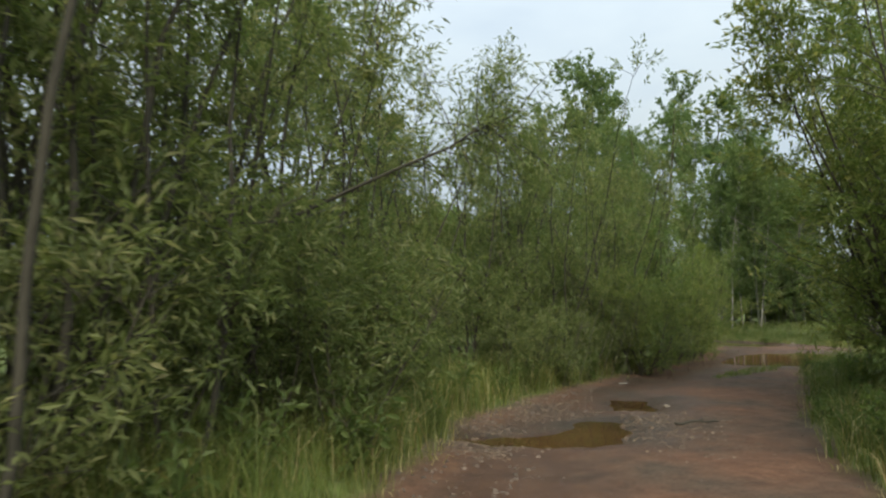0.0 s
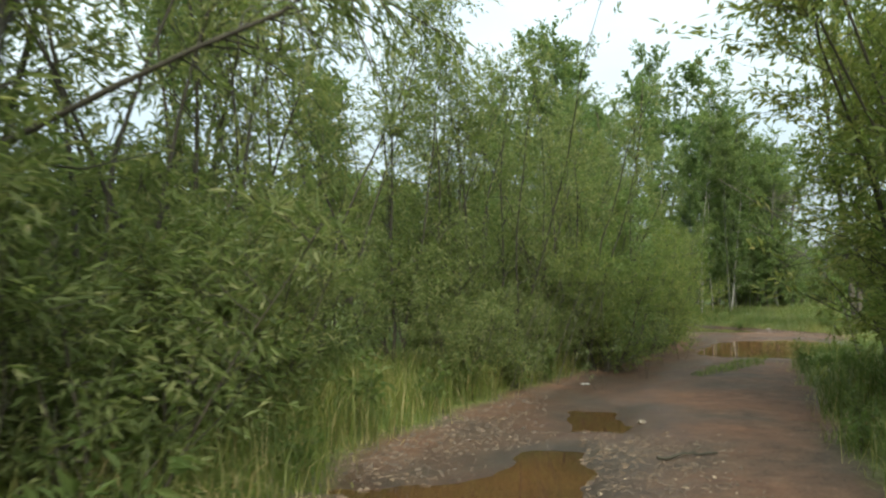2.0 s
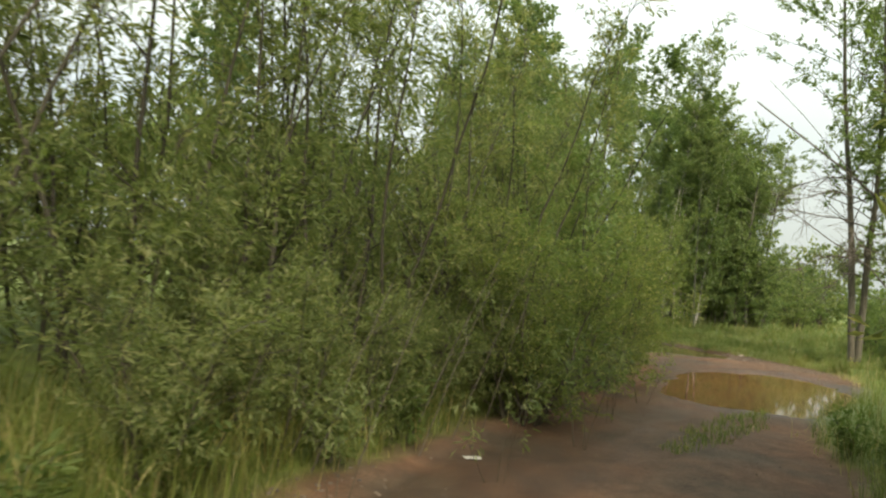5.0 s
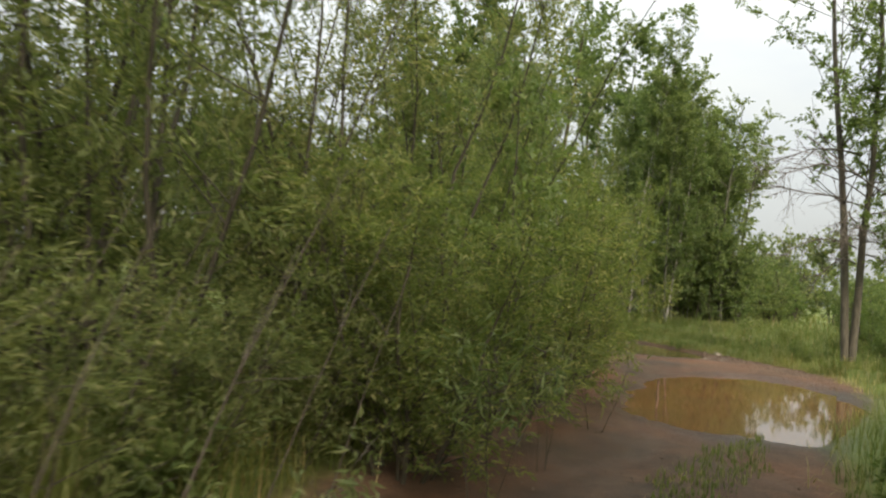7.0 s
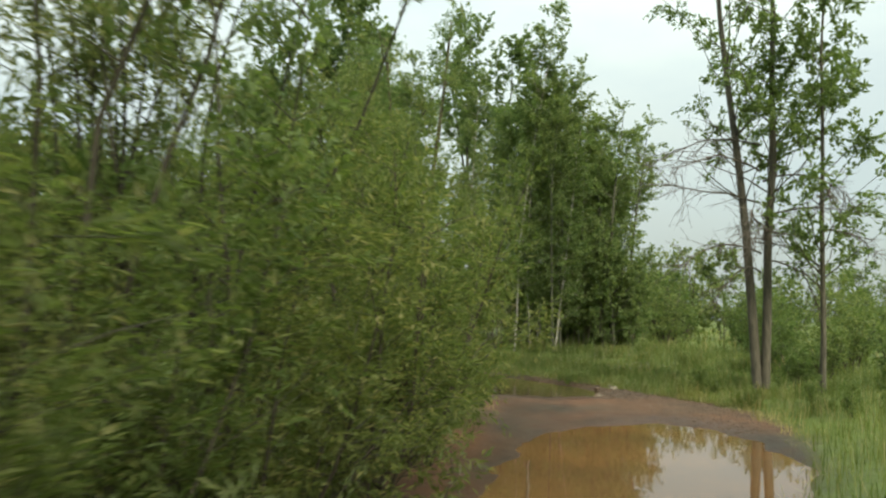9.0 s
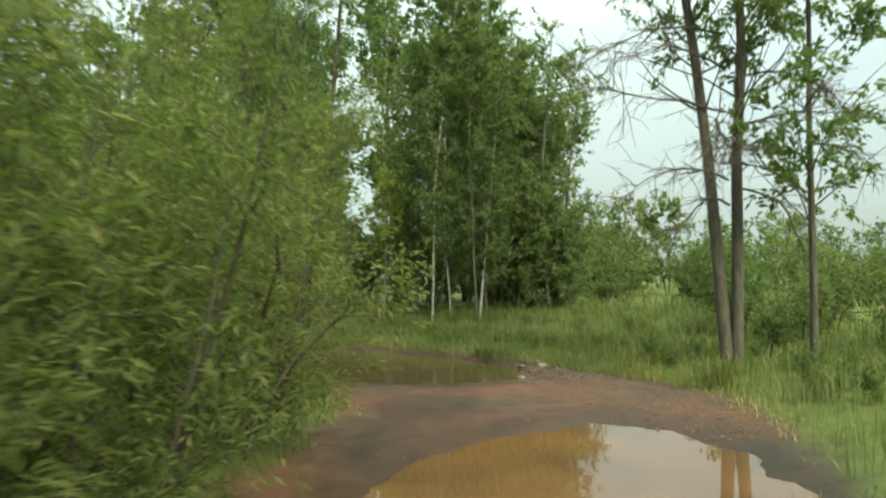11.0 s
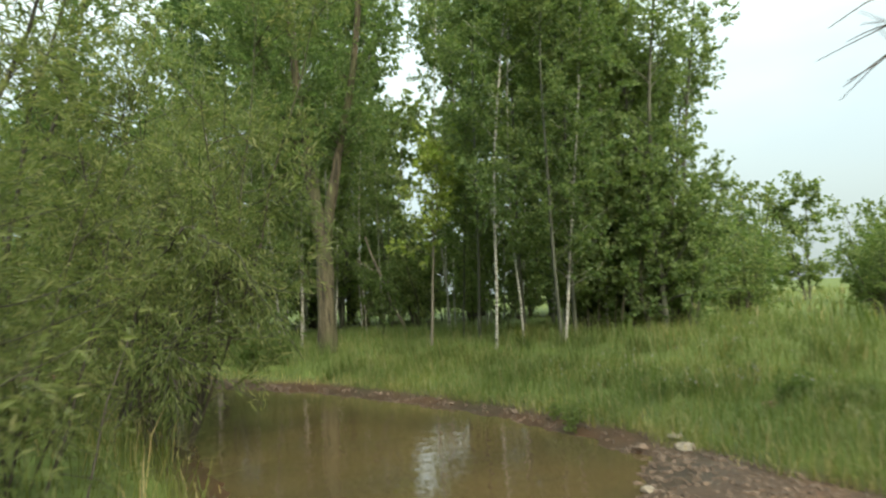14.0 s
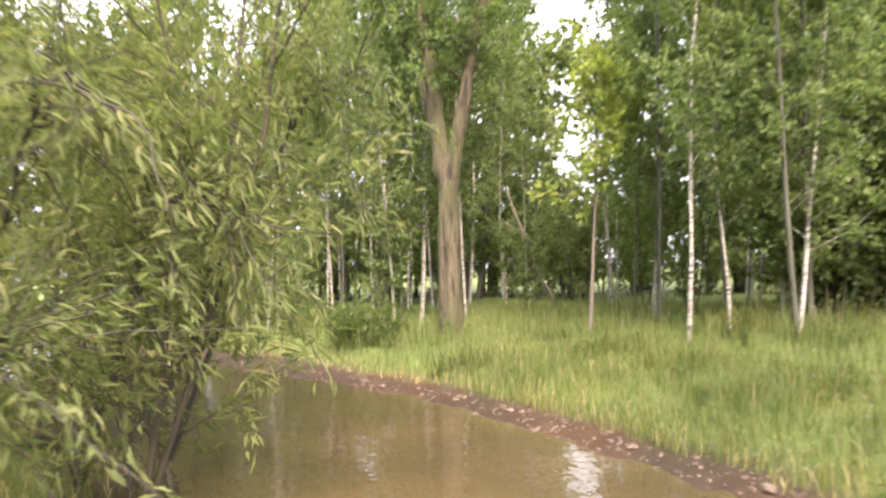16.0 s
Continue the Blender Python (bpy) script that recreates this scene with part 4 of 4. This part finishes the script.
for k, (x, y, sz) in enumerate([(7.07, 20.1, 0.11), (7.1, 20.45, 0.09), (6.45, 19.05, 0.06)]):
    stone(x, y, sz, PALE_STONE, "flat grey slab of stone on the muddy shore", 90 + k)
stone(0.86, 1.07, 0.06, PALE_STONE, "flat pale stone lying on the dirt track", 3)
for k, (x, y, sz) in enumerate([(6.6, 19.9, 0.09), (6.9, 20.7, 0.08), (6.75, 20.3, 0.12), (6.45, 19.3, 0.07), (7.0, 21.0, 0.07), (2.6, 26.05, 0.10), (2.3, 26.4, 0.08), (4.2, 24.65, 0.08), (5.2, 23.4, 0.07), (5.9, 22.5, 0.09), (3.6, 25.2, 0.06), (-0.9, -0.2, 0.06), (-1.3, 0.9, 0.07), (7.3, 16.2, 0.05), (6.6, 16.4, 0.05)]):
    stone(x, y, 0.65 * sz, RED_STONE, "grey-brown stone at the muddy edge of the puddle" if y > 15 else "grey stone lying in the rut", 20 + k)


def stick(pts, r0, r1, material, label, category="stick", name="fallen_stick", side=0):
    r = np.random.default_rng(len(label) + int(10 * abs(pts[0][0])))
    w, tw = Wood(), Wood()
    base = np.array(pts[0])
    p = np.array(pts, float) - base
    f = np.linspace(0, 1, 8)
    q, _ = along(p, f)
    w.tube(q + r.normal(0, r0 * 0.5, q.shape), np.linspace(r0, r1, 8), 6)
    for k in range(side):
        a, d = along(p, [r.uniform(0.35, 0.95)])
        tw.tube(bough(r, a[0], d[0] + r.normal(0, 0.6, 3), 0.3 * np.linalg.norm(p[-1]) * r.uniform(0.5, 1), 3, 0.12, 0.0), np.linspace(r1 * 0.9, r1 * 0.3, 4), 4)
    ob = tagged(new(name, w.mesh(name, material)), label, category)
    if side:
        tagged(part_of("twig_spray", tw.mesh("twig_spray", material), ob), kind="stuff")
    ob.matrix_basis = Matrix.Translation(base)
    return ob


stick([(0.78, -0.98, 0.03), (1.05, -0.85, 0.045), (1.32, -0.70, 0.03)], 0.016, 0.008, WILLOW_BARK, "dark broken stick lying on the dirt", side=2)
stick([(2.92, 10.87, -0.05), (2.93, 10.88, 0.24)], 0.009, 0.006, DEAD_WOOD, "short pale stake standing in the puddle", "stake", "stake")
stick([(3.49, 10.71, -0.05), (3.5, 10.7, 0.3)], 0.010, 0.007, DEAD_WOOD, "short pale stake standing in the puddle", "stake", "stake")
stick([(4.3, 34.0, 0.3), (3.75, 34.0, 1.5), (3.2, 34.0, 3.1)], 0.045, 0.025, DEAD_WOOD, "dead pale stem leaning among the birches", "dead tree", "dead_birch", 3)
stick([(11.2, 34.2, 0.3), (11.3, 34.2, 0.65), (11.5, 34.2, 1.15)], 0.04, 0.02, DEAD_WOOD, "pale broken branch sticking out of the grass", "branch", "broken_branch", 1)


def litter(x, y, size):
    r = np.random.default_rng(9)
    n = 9
    u, v = np.meshgrid(np.linspace(-1, 1, n), np.linspace(-1, 1, n))
    z = 0.35 * np.abs(r.normal(0, 0.4, u.shape)) * (1.2 - np.hypot(u, v) * 0.6)
    i = np.arange(n - 1)[:, None] * n + np.arange(n - 1)[None]
    me = quad_mesh("plastic_wrapper", np.stack([u, 0.6 * v, z], -1).reshape(-1, 3) * size, np.stack([i, i + 1, i + n + 1, i + n], -1).reshape(-1, 4), LITTER_WHITE)
    ob = tagged(new("plastic_wrapper", me), "crumpled whitish plastic wrapper lying on the track", "litter")
    ob.modifiers.new("thickness", "SOLIDIFY").thickness = 0.004
    ob.matrix_basis = pose(x, y, float(height_at(x, y)[0]) + 0.012, 0, 0, 25)


litter(0.33, 4.38, 0.075)


def leaning_branch(pts, r0, seed, leaf_from, label):
    """A long leaning willow stem with leafy twigs towards its end."""
    r = np.random.default_rng(seed)
    root = tagged(new("leaning_willow"), label, "willow")
    base = np.array(pts[0], float)
    p, _ = along(np.array(pts, float) - base, np.linspace(0, 1, 12))
    p = p + r.normal(0, 0.025, p.shape)
    w, tw = Wood(), Wood()
    w.tube(p, np.linspace(r0, 0.006, 12), 6)
    lp, ld = [], []
    for f in r.uniform(leaf_from, 1.0, 34):
        q, d = along(p, [f])
        t = bough(r, q[0], d[0] * 0.5 + r.normal(0, 0.7, 3), r.uniform(0.35, 0.9), 4, 0.18, -0.10)
        tw.tube(t, np.linspace(0.007, 0.002, 5), 3)
        g, gd = along(t, r.uniform(0.15, 1.0, 30))
        lp.append(g + r.normal(0, 0.04, g.shape))
        ld.append(gd)
    part_of("stem", w.mesh("stem", WILLOW_BARK), root)
    tagged(part_of("branchwork", tw.mesh("branchwork", WILLOW_BARK), root), kind="stuff")
    part_of("crown", leaf_mesh("crown", r, np.concatenate(lp), np.concatenate(ld), 0.10, 0.02, WILLOW_LEAF, 0.5), root)
    root.matrix_basis = Matrix.Translation(base)
    return root


for k, pts in enumerate([[(2.1, 21.7, 0.1), (2.6, 21.5, 1.3), (3.0, 21.3, 1.7), (3.3, 21.2, 1.5)], [(1.9, 21.2, 0.1), (2.4, 20.8, 1.6), (2.8, 20.6, 2.1), (3.1, 20.5, 1.95)],
                         [(2.3, 22.3, 0.1), (2.9, 22.4, 1.8), (3.3, 22.4, 2.5), (3.6, 22.3, 2.5)], [(2.1, 20.7, 0.1), (2.45, 20.5, 0.8), (2.75, 20.3, 1.05), (2.95, 20.2, 0.95)]]):
    leaning_branch(pts, 0.02, 50 + k, 0.3, "leafy willow bough hanging low over the muddy water")
leaning_branch([(-5.6, -4.3, 0.25), (-3.5, -4.0, 1.95), (-2.4, -4.0, 2.4), (-1.2, -4.0, 2.9), (-0.8, -4.0, 3.0)], 0.03, 5, 0.58, "thin willow stem leaning out of the thicket over the verge")
stick([(4.7, 4.3, 0.25), (4.3, 4.1, 1.4), (3.8, 4.0, 2.0), (2.3, 3.9, 3.05)], 0.018, 0.005, DEAD_WOOD, "bare pale dead branch arching out of the bushes", "branch", "dead_branch", 6)
stick([(4.9, 6.0, 0.25), (4.6, 5.9, 1.3), (4.2, 5.9, 1.9), (3.2, 5.8, 2.5)], 0.015, 0.004, DEAD_WOOD, "bare pale dead branch arching out of the bushes", "branch", "dead_branch", 6)

for pts, thick, side in (([(2.7, 13.1, 0.2), (3.3, 13.5, 1.0), (3.95, 13.9, 1.75)], 0.008, 2), ([(2.95, 13.2, 0.2), (3.4, 13.5, 0.9), (3.8, 13.7, 1.4)], 0.006, 1), ([(2.95, 18.4, 0.2), (3.05, 18.45, 0.75), (3.2, 18.5, 1.2)], 0.008, 4)):
    stick(pts, thick, 0.003, DEAD_BARK, "bare pale dead stem leaning out of the willow bushes", "branch", "dead_branch", side)


def reed_tuft(x, y, seed, size=1.0):
    """A tuft of tall arching grass: green blades, and pale stalks with drooping seed heads."""
    r = np.random.default_rng(seed)
    root = tagged(new("reed_grass"), "tall arching reed grass with pale drooping seed heads", "grass", "reed grass on the verge")
    for name, count, height, width, mat, label in (("blades", 16, 0.75, 0.012, RANK_SHADE_GRASS, ""), ("stalk", 6, 1.0, 0.0028, DRY_GRASS, "bleached seed stalk")):
        verts, quads = [], []
        for k in range(count):
            a = r.uniform(0, 2 * np.pi)
            o, sd = np.array([math.cos(a), math.sin(a), 0]), np.array([-math.sin(a), math.cos(a), 0])
            h, b = height * size * r.uniform(0.6, 1.15), r.uniform(0.35, 1.0)
            f = np.linspace(0, 1, 9)[:, None]
            mid = o * 0.05 * r.random() + o * h * b * f ** 2.2 + np.array([0, 0, 1.0]) * h * (f - 0.6 * b * f ** 4)
            wd = width * (1 - 0.85 * f) if name == "blades" else width * (0.7 + 2.2 * np.exp(-((f - 0.86) / 0.1) ** 2)) * (1.02 - f ** 8)
            n0 = sum(len(v) for v in verts)
            verts.append(np.stack([mid - sd * wd / 2, mid + sd * wd / 2], 1).reshape(-1, 3))
            i = n0 + 2 * np.arange(8)[:, None]
            quads.append(i + np.array([[0, 1, 3, 2]]))
            if name == "stalk":
                part_of("stalk", quad_mesh("stalk", verts[-1], np.array([[0, 1, 3, 2]]) + 2 * np.arange(8)[:, None], mat), root, label)
        if name == "blades":
            tagged(part_of("leaf_tuft", quad_mesh("leaf_tuft", np.concatenate(verts), np.concatenate(quads), mat), root), kind="stuff")
    root.matrix_basis = pose(x, y, float(height_at(x, y)[0]) - 0.02)


rr = np.random.default_rng(77)
for k, y in enumerate(np.arange(-6.0, 4.5, 0.5)):
    reed_tuft(edge_x(y) - rr.uniform(0.15, 1.5), y + rr.uniform(-0.2, 0.2), 400 + k, rr.uniform(0.75, 1.1))
for k, (x, y, h, dx) in enumerate([(-0.1, 4.1, 1.5, 0.5), (0.1, 4.9, 1.7, 0.6), (-0.5, 3.6, 1.6, 0.5), (0.35, 5.6, 1.5, 0.4), (-0.25, 4.5, 1.9, 0.75), (-0.75, 3.2, 1.4, 0.45), (0.5, 6.3, 1.6, 0.4), (-0.75, 5.1, 1.5, 0.4), (-1.1, 5.6, 1.7, 0.55), (-0.4, 5.9, 1.4, 0.5), (-1.3, 4.6, 1.3, 0.45), (-0.1, 6.5, 1.6, 0.45), (-1.5, 5.2, 1.9, 0.7), (-0.6, 4.4, 1.2, 0.35), (0.1, 5.9, 1.1, 0.3)]):
    z0 = float(height_at(x, y)[0])
    stick([(x, y, z0 - 0.03), (x + 0.5 * dx, y, z0 + 0.52 * h), (x + dx, y + 0.1, z0 + h)], 0.0055, 0.003, DEAD_BARK, "straight pale dead stalk leaning out of the verge", "stalk", "dead_stalk", 1)

stone(8.16, 20.95, 0.10, plain("turned_red_earth", (0.07, 0.036, 0.024), (0.16, 0.085, 0.055), 14), "clod of turned red earth in the grass", 61)
g3 = np.random.default_rng(29)
tops = scatter(g3, 400, (6.5, 9.5, 20.0, 24.5), lambda x, y, d: (d > 0.4) & (lumps(x * 1.4, y * 1.4) > 0.25))[:70]
tops[:, 2] += g3.uniform(0.22, 0.4, len(tops))
spin = g3.normal(0, 1, (len(tops) * 4, 3)) * np.array([1, 1, 0.3])
tagged(new("clover_flowers", leaf_mesh("clover_flowers", g3, np.repeat(tops, 4, 0), spin, 0.022, 0.014, LITTER_WHITE, 0.0)), "tiny white clover heads scattered in the grass", "flower", kind="stuff")
